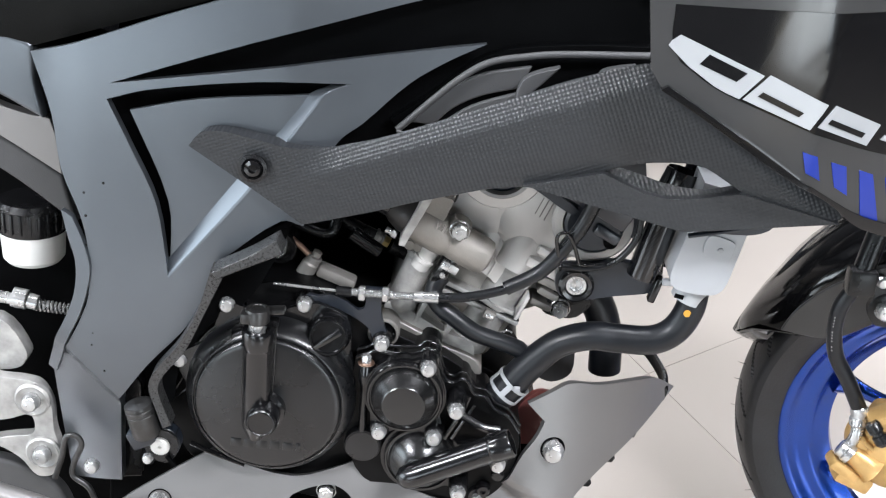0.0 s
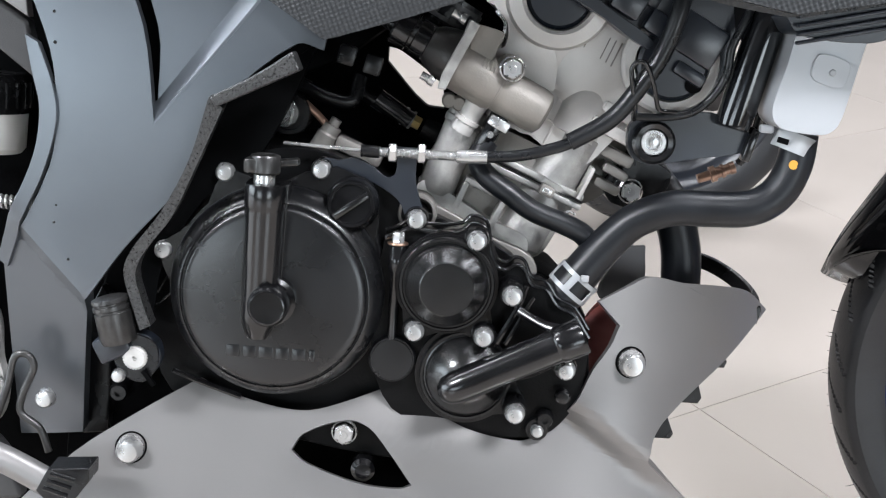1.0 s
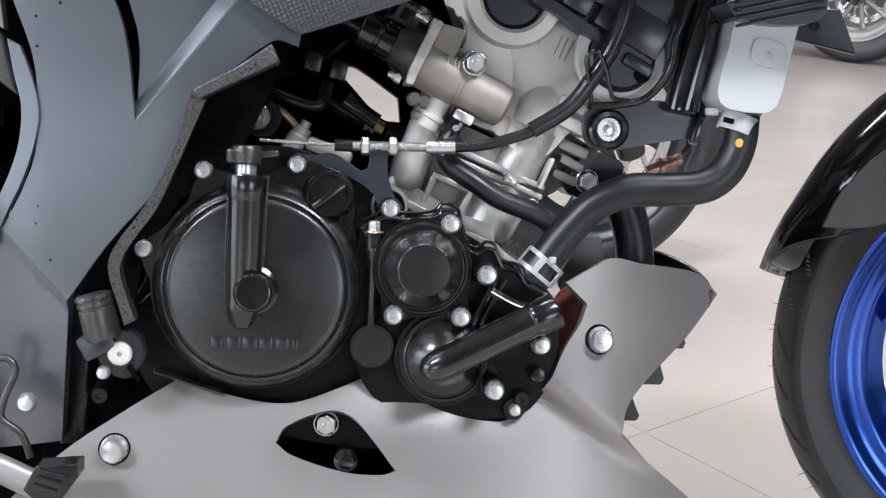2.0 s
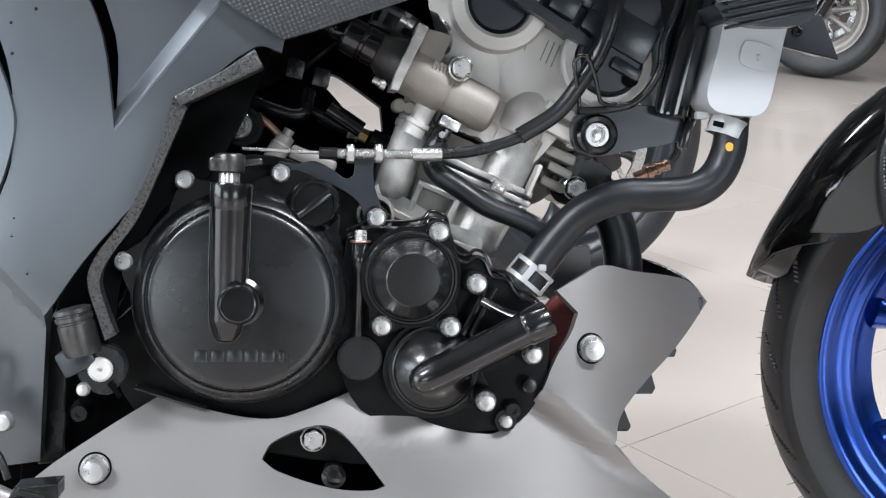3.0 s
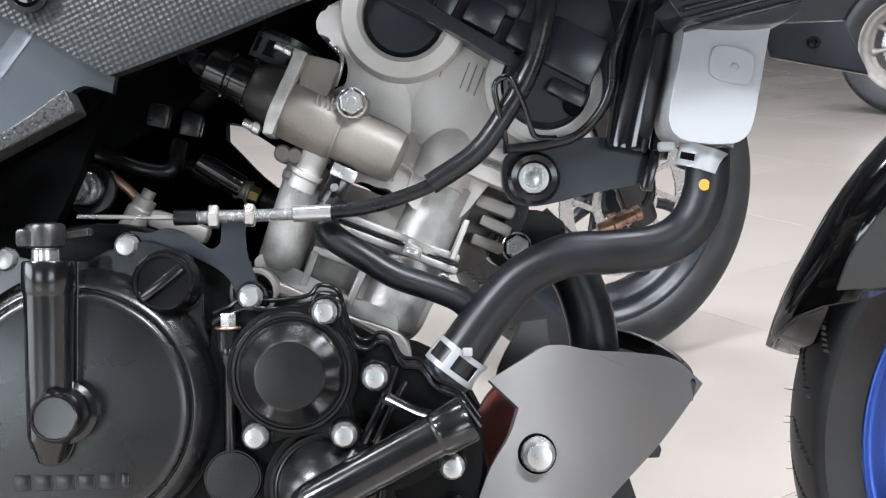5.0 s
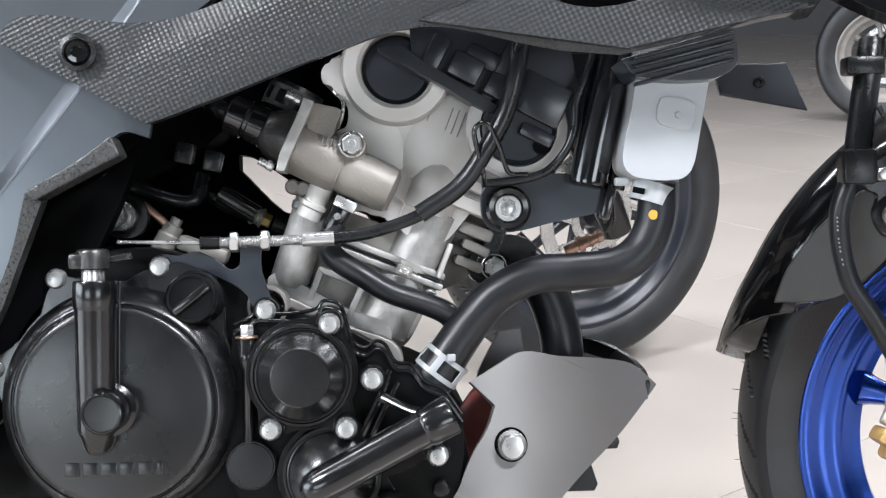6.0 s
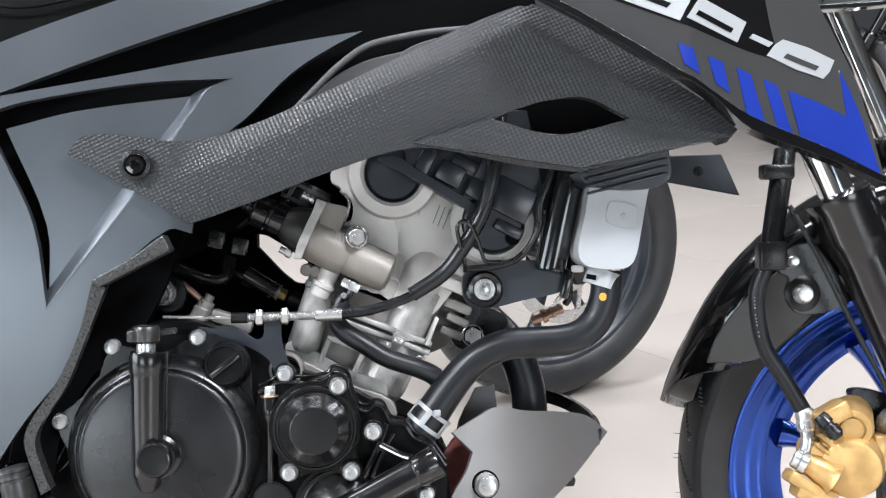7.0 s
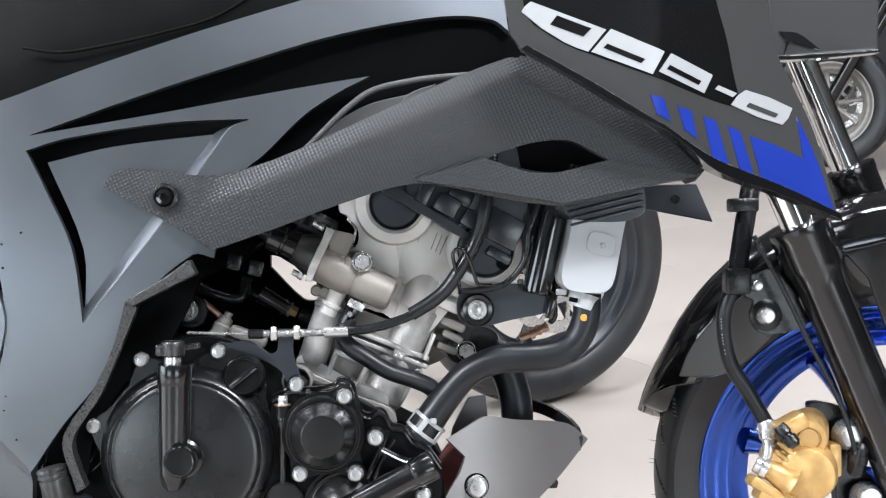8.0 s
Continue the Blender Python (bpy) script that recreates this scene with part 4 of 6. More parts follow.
    # barrel under the head: core, stud tunnels, joints, pocket and foot
    base = [(-0.061, 0.502), (-0.038, 0.495), (0.003, 0.479), (0.045, 0.461), (0.051, 0.442), (0.029, 0.398), (0.014, 0.375), (-0.016, 0.371), (-0.057, 0.389), (-0.097, 0.424), (-0.098, 0.438)]
    cyl = panel("cylinder_barrel", base, -0.090, 0.175, ALU_DARK, BIKE, (), 0.006, "cast aluminium cylinder barrel")

    def tunnel(a, b, rad, top):
        A, B = Vector(a), Vector(b)
        n = (B - A).length
        lathe("stud_tunnel", A, B - A, [(0, -0.004), (rad * 0.7, -0.003), (rad, 0.001), (rad, n * top), (rad * 1.07, n * top + 0.001), (rad * 1.07, n * top + 0.006), (rad * 0.98, n * top + 0.008), (rad * 1.02, n - 0.004), (rad * 0.8, n + 0.003), (0, n + 0.005)], ALU_RAW, cyl, "", 36)

    tunnel((-0.059, -0.097, 0.508), (-0.084, -0.097, 0.432), 0.0165, 0.12)
    tunnel((0.045, -0.084, 0.492), (-0.008, -0.084, 0.385), 0.0235, 0.42)

    def ridge(a, b, w, proud, mat=ALU_RAW, name="cast_rib"):
        A, B = Vector(a), Vector(b)
        m = (B - A).normalized()
        block(name, (A + B) / 2, ((B - A).length, proud, w), mat, cyl, Matrix.Rotation(math.atan2(-m.z, m.x), 4, "Y"), min(w, proud) * 0.3)

    # joint between head and barrel: a thin gasket between two flat lips
    ridge((-0.045, -0.095, 0.472), (0.050, -0.095, 0.434), 0.006, 0.024, ALU_RAW, "joint_flange")
    ridge((-0.045, -0.095, 0.4675), (0.049, -0.095, 0.4295), 0.0012, 0.026, BLACK_PLASTIC, "gasket")
    ridge((-0.047, -0.095, 0.463), (0.048, -0.095, 0.425), 0.006, 0.026, ALU_RAW, "joint_flange")
    # framed pocket in the side wall
    ridge((-0.056, -0.092, 0.442), (-0.066, -0.092, 0.417), 0.006, 0.034)
    ridge((-0.021, -0.092, 0.428), (-0.034, -0.092, 0.399), 0.006, 0.034)
    ridge((-0.058, -0.092, 0.444), (-0.019, -0.092, 0.428), 0.006, 0.030)
    # stepped foot that meets the case
    foot = [(-0.101, 0.436), (-0.093, 0.441), (-0.060, 0.424), (-0.036, 0.410), (0.002, 0.394), (-0.001, 0.374), (-0.032, 0.386), (-0.062, 0.404), (-0.086, 0.400), (-0.098, 0.418)]
    panel("barrel_foot", foot, -0.108, 0.05, ALU_RAW, cyl, (), 0.004)
    sole = [(-0.098, 0.424), (-0.064, 0.412), (-0.034, 0.396), (0.006, 0.380), (0.012, 0.362), (-0.030, 0.372), (-0.060, 0.392), (-0.090, 0.392)]
    panel("barrel_sole", sole, -0.116, 0.05, ALU_DARK, cyl, (), 0.003)
    lathe("dowel_boss", (-0.099, -0.13, 0.414), (0, -1, 0), [(0.018, -0.03), (0.018, 0.004), (0.0165, 0.006), (0.0145, 0.006), (0.0135, 0.004), (0.0135, -0.01)], ALU_DARK, cyl, "", 32)
    # exhaust port side
    port = [(0.041, 0.493), (0.063, 0.497), (0.092, 0.481, 1), (0.101, 0.476), (0.092, 0.452), (0.080, 0.441, 1), (0.065, 0.428), (0.040, 0.422), (0.035, 0.444)]
    panel("port_casting", port, -0.066, 0.05, ALU_DARK, cyl, (), 0.005)
    ridge((0.056, -0.100, 0.463), (0.044, -0.100, 0.434), 0.004, 0.03, ALU)
    for a, b, w in (((0.064, -0.082, 0.479), (0.093, -0.082, 0.467), 0.011), ((0.067, -0.080, 0.464), (0.090, -0.080, 0.453), 0.009), ((0.060, -0.080, 0.450), (0.084, -0.080, 0.440), 0.009)):
        ridge(a, b, w, 0.03, ALU_DARK)
    collar = [(0.091, 0.478, 1), (0.104, 0.474), (0.099, 0.456), (0.088, 0.433), (0.074, 0.438, 1), (0.084, 0.458)]
    panel("port_collar", collar, -0.088, 0.03, BLACK_PLASTIC, cyl, (), 0.003)
    small = (0.015, -0.120, 0.441)
    block("clip", small, (0.014, 0.010, 0.010), ALU_DARK, cyl, Matrix.Rotation(radians(25), 4, "Y"), 0.002)
    block("clip", (small[0], small[1] - 0.004, small[2]), (0.009, 0.006, 0.005), ZINC, cyl, Matrix.Rotation(radians(25), 4, "Y"), 0.001)
    for x, z in ((0.033, 0.424),):
        part("wire_clip", swept(bmesh.new(), curve3([(x - 0.004, -0.118, z - 0.012), (x - 0.002, -0.121, z - 0.004), (x + 0.003, -0.122, z), (x + 0.009, -0.120, z - 0.003)], 5), 0.0011, 6), ZINC, cyl)
    # exhaust-side mount
    mt = [(0.087, 0.467, 1), (0.111, 0.470), (0.133, 0.457), (0.115, 0.427), (0.080, 0.428), (0.071, 0.445)]
    mm = panel("lower_mount", mt, -0.080, 0.05, BLACK_PLASTIC, BIKE, (), 0.004, "black lower engine mount")
    bolt(HEX_BOLT, (0.094, -0.090, 0.442), mm, 15, "bolt", 1.1)


cylinder()


def wheel(parent, centre, m, rim_r, tyre_r, width, rim_mat, disc_r=0.0, seg=680):
    """Cast wheel on the y axis: grooved tyre, rim, hub and spokes."""
    hold = new("wheel")
    hold.parent = parent
    hold.matrix_basis = Matrix.Translation(centre) @ m
    h = width / 2
    side = [(rim_r - 0.006, -h * 0.62), (rim_r + 0.004, -h * 0.75), (rim_r + 0.012, -h * 0.86), (rim_r + (tyre_r - rim_r) * 0.5, -h), (tyre_r - 0.026, -h * 0.97)]
    n = 8 if seg < 1000 else 18
    crown = [(tyre_r - 0.022 * abs(k / n) ** 2.2, h * 0.94 * k / n) for k in range(-n, n + 1)]
    prof = side + crown + [(r, -d) for r, d in side[::-1]]
    count = 34
    bm = bmesh.new()
    turned(bm, (0, 0, 0), (0, -1, 0), prof, seg)
    for v in bm.verts:
        r = math.hypot(v.co.x, v.co.z)
        if r > tyre_r - 0.024:
            a = math.atan2(v.co.z, v.co.x) * count / (2 * math.pi)
            w = abs(v.co.y) / h
            turn = a - 1.5 * w + (0.5 if v.co.y > 0 else 0)
            long = math.floor(turn) % 2
            if turn % 1 < 0.085 and (0.2 if long else 0.45) < w < (0.8 if long else 0.93):
                v.co *= (r - 0.007) / r
    tyre = part("tyre", bm, TYRE, hold, "black grooved tyre", 32)
    if seg > 1000:
        rnd = random.Random(5)
        for k in range(90):
            a, y = 2 * math.pi * (k + rnd.uniform(-0.3, 0.3)) / 90, rnd.choice((-0.02, -0.006, 0.006)) + rnd.uniform(-0.002, 0.002)
            A = Vector(((tyre_r - 0.004) * math.cos(a), y, (tyre_r - 0.004) * math.sin(a)))
            B = Vector(((tyre_r + rnd.uniform(0.003, 0.007)) * math.cos(a), y + rnd.uniform(-0.002, 0.002), (tyre_r + 0.005) * math.sin(a)))
            part("moulding_hair", swept(bmesh.new(), [A, A.lerp(B, 0.5), B], lambda t: 0.0005 - 0.0003 * t, 5), TYRE, tyre)
    near = [(rim_r, 0.66), (rim_r + 0.004, 0.70), (rim_r + 0.003, 0.73), (rim_r - 0.001, 0.74), (rim_r - 0.005, 0.72), (rim_r - 0.009, 0.66), (rim_r - 0.013, 0.58), (rim_r - 0.018, 0.51), (rim_r - 0.024, 0.475), (rim_r - 0.030, 0.46), (rim_r - 0.034, 0.42), (rim_r - 0.038, 0.34), (rim_r - 0.043, 0.25), (rim_r - 0.050, 0.17), (rim_r - 0.056, 0.10)]
    ring = [(r, -h * d) for r, d in near] + [(r, h * d) for r, d in near[::-1]] + [(rim_r - 0.004, h * 0.5), (rim_r - 0.004, -h * 0.5), (rim_r, -h * 0.7)]
    lathe("rim", (0, 0, 0), (0, -1, 0), ring, rim_mat, hold, "", 160, 50)
    hub = lathe("hub", (0, 0, 0), (0, -1, 0), [(0.0, -0.05), (0.028, -0.05), (0.034, -0.03), (0.036, 0), (0.034, 0.03), (0.028, 0.05), (0.0, 0.05)], rim_mat, hold, "", 32)
    for k in range(8):
        a = radians(166.5 + 45 * k)
        A = Vector((0.03 * math.cos(a), 0, 0.03 * math.sin(a)))
        B = Vector(((rim_r - 0.05) * math.cos(a), 0, (rim_r - 0.05) * math.sin(a)))
        part("spoke", swept(bmesh.new(), [A.lerp(B, t / 12) for t in range(13)], lambda t: 0.008 + 0.004 * (1 - t) ** 2 + 0.011 * t**8, 12, 1.25), rim_mat, hold)
    if disc_r:
        bm = bmesh.new()
        for r0, r1 in ((0.8, 1.0), (0.38, 0.5)):
            turned(bm, (0, -h - 0.01, 0), (0, -1, 0), [(disc_r * r0, 0), (disc_r * r1, 0), (disc_r * r1, 0.004), (disc_r * r0, 0.004), (disc_r * r0, 0)], 48)
        for k in range(10):
            a = 2 * math.pi * k / 10
            blocky(bm, (disc_r * 0.65 * math.cos(a), -h - 0.012, disc_r * 0.65 * math.sin(a)), (disc_r * 0.36, 0.004, 0.009), Matrix.Rotation(-a + 0.4, 4, "Y"))
        part("brake_disc", bm, ZINC, hold, "bright vented brake disc")
    return hold


STEER = Matrix.Rotation(radians(-23.3), 4, Vector((-math.sin(radians(24)), 0, math.cos(radians(24)))))
AXLE = Vector((0.6425, -0.0118, 0.2612))


def front_end():
    wheel(BIKE, AXLE, STEER, 0.2375, 0.302, 0.1, BLUE_RIM, 0.0, 1360)
    # mudguard: an arched shell round the tyre
    bm = bmesh.new()
    rows = []
    for k in range(33):
        a = 166.8 - k * 3.9
        outer = 0.331 + 0.04 * min(1, max(0, (150 - a) / 55))
        inner = 0.247 + 0.085 * min(1, max(0, (a - 138) / 28)) ** 1.4 + 0.03 * min(1, max(0, (100 - a) / 40))
        inner = outer - 0.006 + (inner - outer + 0.006) * min(1, k / 4)
        w = 0.072 * (0.06 + 0.94 * min(1, k / 6) ** 0.5)
        c, q = math.cos(radians(a)), math.sin(radians(a))
        ring = [(w, inner)] + [(w * math.cos(radians(b)) ** 0.6, outer - 0.05 + 0.05 * math.sin(radians(b))) for b in (0, 18, 36, 54, 72)] + [(0, outer)]
        ring[1] = (w, max(inner + 0.002, outer - 0.05))
        full = ring + [(-y, r) for y, r in ring[-2::-1]]
        rows.append([bm.verts.new((r * c, -y, r * q)) for y, r in full])
    for a, b in zip(rows, rows[1:]):
        for i in range(len(a) - 1):
            bm.faces.new((a[i], a[i + 1], b[i + 1], b[i]))
    fender = finish("front_mudguard", bm, BLACK_GLOSS, BIKE, "gloss black front mudguard", 50, [("SOLIDIFY", 0.004)])
    fender.matrix_basis = Matrix.Translation(AXLE) @ STEER
    stay = [(-0.262, 0.145, 1), (-0.250, 0.178), (-0.222, 0.218), (-0.186, 0.252, 1), (-0.150, 0.262), (-0.138, 0.225), (-0.165, 0.186), (-0.205, 0.152)]
    panel("mudguard_stay", stay, -0.0775, 0.006, STAY_GREY, fender, (), 0.002, "matte grey stay on the mudguard")
    front = [(-0.075, 0.312, 1), (-0.045, 0.280, 1), (-0.014, 0.194, 1), (0.012, 0.150), (0.07, 0.17), (0.06, 0.335)]
    panel("front_stay", front, -0.090, 0.012, BLACK_GLOSS, fender, (), 0.002)
    # fork legs
    top, low = Vector((0.479, -0.115, 0.587)), Vector((0.524, -0.115, 0.481))
    d = (low - top).normalized()
    across = Vector((0.128, 0.172, 0.077))
    for k, shift in enumerate((Vector((0, 0, 0)), across)):
        leg = lathe("fork_leg", top + shift, d, [(0.0, 0.0), (0.030, 0.0), (0.0365, 0.002), (0.0365, 0.012), (0.0355, 0.014), (0.0355, 0.05), (0.033, 0.056), (0.029, 0.075), (0.0285, 0.32), (0.024, 0.36), (0.0, 0.362)], BLACK_SATIN, BIKE, "black fork leg with a chrome stanchion", 40)
        lathe("stanchion", top + shift, -d, [(0.019, -0.01), (0.019, 0.33), (0.0, 0.33)], CHROME, leg, "chrome stanchion", 32)
    # caliper
    br = [(0.504, 0.373), (0.523, 0.376), (0.551, 0.366), (0.564, 0.344), (0.563, 0.311), (0.582, 0.283), (0.613, 0.249), (0.599, 0.209), (0.543, 0.210), (0.536, 0.277), (0.527, 0.318)]
    holder = panel("caliper_bracket", br, -0.085, 0.016, BLACK_PLASTIC, BIKE, (), 0.003, "black caliper bracket")
    out = STEER @ Vector((0, -1, 0))
    q = Vector((0.484, -0.132, 0.297))
    cal = lathe("brake_caliper", q, out, [(0.0, -0.06), (0.03, -0.06), (0.034, -0.05), (0.034, -0.012), (0.031, -0.003), (0.026, 0.0), (0.0, 0.0015)], GOLD, BIKE, "gold brake caliper", 48)
    lathe("cap", (0.487, -0.128, 0.340), out, [(0.0, -0.055), (0.021, -0.055), (0.0225, -0.05), (0.0225, -0.006), (0.0205, 0.0), (0.0145, 0.001), (0.0135, -0.0015), (0.0125, -0.0015), (0.0115, 0.001), (0, 0.0015)], GOLD, cal, "", 40)
    web = [(0.470, 0.351), (0.480, 0.356), (0.503, 0.347), (0.507, 0.325), (0.504, 0.294), (0.480, 0.280), (0.454, 0.287), (0.446, 0.304), (0.449, 0.323), (0.461, 0.326)]
    panel("bridge", web, -0.12, 0.045, GOLD, cal, (), 0.009)
    a, b = Vector((0.471, -0.120, 0.288)), Vector((0.441, -0.112, 0.306))
    lathe("hose_port", b, a - b, [(0.0, 0.0), (0.011, 0.0), (0.0125, 0.002), (0.0135, 0.012), (0.0165, 0.03), (0.02, (a - b).length)], GOLD, cal, "", 28)
    for q, sz, tl, tw in (((0.469, -0.118, 0.355), (0.036, 0.03, 0.02), -28, 0), ((0.462, -0.112, 0.316), (0.03, 0.03, 0.007), 40, 0), ((0.466, -0.114, 0.324), (0.03, 0.03, 0.005), 40, 0),
                      ((0.439, -0.112, 0.282), (0.04, 0.028, 0.014), 32, 0), ((0.452, -0.110, 0.270), (0.045, 0.03, 0.02), 22, 0), ((0.523, -0.105, 0.312), (0.016, 0.03, 0.04), 0, 0)):
        block("cast_lug", q, sz, GOLD, cal, Matrix.Rotation(radians(tl), 4, "Y"), 0.0045)
    a, b = Vector((0.452, -0.135, 0.353)), Vector((0.463, -0.142, 0.339))
    lathe("bleed_nipple", a, b - a, [(0, -0.004), (0.007, -0.004), (0.0085, 0.0), (0.0085, 0.008), (0.0068, 0.009), (0.0068, 0.012), (0.0088, 0.013), (0.0085, 0.022), (0.005, 0.026), (0, 0.026)], BLACK_PLASTIC, cal, "black rubber nipple cap", 20)
    hs = hose("brake_hose", [(0.429, -0.100, 0.633), (0.418, -0.110, 0.587), (0.406, -0.120, 0.528), (0.390, -0.120, 0.482), (0.400, -0.110, 0.429), (0.423, -0.107, 0.392), (0.445, -0.105, 0.355)], 0.0088, HOSE_RUBBER, BIKE, "black brake hose", 16)
    hose("hose_sleeve", [(0.429, -0.100, 0.633), (0.418, -0.110, 0.587), (0.406, -0.120, 0.531)], 0.0115, RUBBER, hs, "", 16)
    bolt(SMALL_BOLT, (0.433, -0.108, 0.516), BIKE, 0, "clip_bolt", 1.1)
    for k, u in enumerate((0, 0.09, 0.18, 0.27, 0.45, 0.54, 0.63, 0.72, 0.9, 1.0)):
        q = Vector((0.384, -0.131, 0.479)).lerp(Vector((0.389, -0.130, 0.439)), u)
        q.x -= 0.0012 * math.sin(u * math.pi)
        block("print_bar", q, (0.0013, 0.0012, 0.0018), WORN_PRINT, hs, Matrix.Rotation(radians(-4 - 2 * k), 4, "Y"), 0.0003)
    a, b = Vector((0.445, -0.105, 0.357)), Vector((0.445, -0.110, 0.338))
    lathe("hose_crimp", a, b - a, [(0, -0.002), (0.009, -0.002), (0.0102, 0.0), (0.0102, 0.006), (0.0092, 0.0075), (0.0092, 0.011), (0.0102, 0.012), (0.0098, 0.02), (0.007, 0.023), (0, 0.023)], ZINC, hs, "bright crimped hose end", 24)
    hose("banjo", [b, (0.445, -0.113, 0.327), (0.442, -0.112, 0.315), (0.437, -0.108, 0.306)], lambda t: 0.0075 - 0.0012 * t, ZINC, hs, "", 14)
    a, b = Vector((0.440, -0.118, 0.304)), Vector((0.427, -0.112, 0.311))
    lathe("banjo_bolt", a, b - a, [(0, -0.003), (0.012, -0.003), (0.0122, 0.004), (0.0105, 0.006), (0.0105, 0.012), (0.0085, 0.0135), (0, 0.0135)], ZINC, hs, "", 20)
    br = [(0.418, 0.518), (0.431, 0.529), (0.458, 0.535), (0.471, 0.521), (0.488, 0.494), (0.496, 0.471), (0.475, 0.462), (0.451, 0.459), (0.436, 0.463), (0.427, 0.481), (0.431, 0.498), (0.421, 0.504)]
    plate_ob = panel("fender_bracket", br, -0.103, 0.008, BLACK_PLASTIC, BIKE, (), 0.003, "dark mudguard bracket")
    bolt(CAP_BOLT, (0.444, -0.105, 0.481), plate_ob, 0, "bolt", 1.2)
    lathe("washer", (0.446, -0.101, 0.481), (0, -1, 0), [(0.019, -0.004), (0.019, 0.002), (0.014, 0.004), (0.0, 0.004)], BLACK_PLASTIC, plate_ob, "", 24)
    bolt(CAP_BOLT, (0.545, -0.094, 0.339), holder, 0, "bolt", 2.1)
    bolt(CAP_BOLT, (0.567, -0.094, 0.265), holder, 0, "bolt", 2.1)
    a, b = Vector((0.553, -0.118, 0.329)), Vector((0.546, -0.115, 0.293))
    lathe("sensor_plug", a, b - a, [(0, -0.004), (0.006, -0.004), (0.0105, 0.002), (0.0105, 0.01), (0.0118, 0.011), (0.0118, 0.02), (0.0105, 0.021), (0.0105, 0.03), (0.007, 0.036), (0, 0.036)], BLACK_PLASTIC, holder, "", 24)
    block("hose_clip", (0.404, -0.125, 0.522), (0.03, 0.022, 0.03), BLACK_PLASTIC, hs, None, 0.004)
    block("hose_clip", (0.416, -0.110, 0.610), (0.034, 0.02, 0.016), BLACK_PLASTIC, hs, None, 0.003)
    hose("sensor_wire", [(0.426, -0.120, 0.574), (0.449, -0.130, 0.528), (0.485, -0.130, 0.456), (0.525, -0.130, 0.378), (0.542, -0.130, 0.325)], 0.003, RUBBER, BIKE, "thin black sensor wire", 8)


front_end()


def cooling():
    h = hose("radiator_hose", [(0.226, -0.148, 0.510), (0.224, -0.148, 0.482), (0.213, -0.148, 0.457), (0.191, -0.148, 0.442), (0.156, -0.144, 0.438), (0.125, -0.140, 0.436), (0.093, -0.135, 0.421), (0.068, -0.132, 0.394), (0.045, -0.132, 0.362), (0.029, -0.132, 0.340)], lambda t: 0.0158 + 0.0035 * max(0, (t - 0.7) / 0.3), HOSE_RUBBER, BIKE, "thick black radiator hose with a yellow dot", 28)
    lathe("paint_dot", (0.219, -0.163, 0.484), (0.1, -1, 0), [(0, 0), (0.004, 0), (0.004, 0.001), (0, 0.001)], YELLOW, h, "yellow paint dot", 14)
    a, b = Vector((0.051, -0.132, 0.369)), Vector((0.040, -0.132, 0.355))
    way = (b - a).normalized()
    n = (b - a).length + 0.002
    for d0 in (0.0, n - 0.0040):
        bm = bmesh.new()
        bent_strip(bm, a, way, 0.0196, 0.0009, d0, d0 + 0.0040, 0, 360, 48)
        part("clamp_rail", bm, SILVER_DECAL, h, "zinc spring clamp rail")
    for k in range(5):
        bm = bmesh.new()
        bent_strip(bm, a, way, 0.0196, 0.0009, 0.0040, n - 0.0040, k * 72 + 8, k * 72 + 26, 6)
        part("clamp_bridge", bm, SILVER_DECAL, h)
    block("clamp_tab", (0.052, -0.154, 0.370), (0.007, 0.004, 0.006), SILVER_DECAL, h, None, 0.001)
    can = [(0.211, 0.634, 1), (0.272, 0.621, 1), (0.263, 0.585), (0.256, 0.548), (0.249, 0.520), (0.238, 0.512), (0.205, 0.514), (0.195, 0.521), (0.193, 0.534), (0.201, 0.570)]
    cn = panel("coolant_tank", can, -0.174, 0.05, SILVER, BIKE, (), 0.015, "silver coolant reservoir with a raised label patch")
    pad = [(0.224, 0.577), (0.231, 0.579), (0.247, 0.575), (0.252, 0.571), (0.250, 0.556), (0.245, 0.552), (0.226, 0.556), (0.221, 0.561)]
    panel("label_patch", pad, -0.1765, 0.006, SILVER, cn, (), 0.002)
    lathe("tank_neck", (0.231, -0.142, 0.519), Vector((0.226, -0.142, 0.494)) - Vector((0.231, -0.142, 0.519)), [(0.014, 0), (0.0155, 0.002), (0.0155, 0.006)], SILVER, cn, "", 32)
    n0, n1 = Vector((0.224, -0.148, 0.510)), Vector((0.219, -0.148, 0.494))
    band = lathe("hose_band", n0, n1 - n0, [(0.0155, 0), (0.0178, 0.0003), (0.0178, (n1 - n0).length), (0.0155, (n1 - n0).length)], SILVER_DECAL, h, "pale hose band", 40)
    block("band_slot", (0.207, -0.166, 0.504), (0.010, 0.0012, 0.005), BLACK_SHADE, h, Matrix.Rotation(radians(12), 4, "Y"), 0.0003)
    block("band_slot", (0.234, -0.160, 0.499), (0.005, 0.0016, 0.005), BLACK_SHADE, h, Matrix.Rotation(radians(12), 4, "Y") @ Matrix.Rotation(radians(40), 4, "Z"), 0.0003)
    block("tank_foot", (0.196, -0.150, 0.512), (0.012, 0.008, 0.007), SILVER, cn, None, 0.002)
    lathe("patch_dot", (0.238, -0.1765, 0.564), (0, -1, 0), [(0, 0), (0.003, 0), (0.0025, 0.0012), (0, 0.0014)], SILVER_DECAL, cn, "", 14)
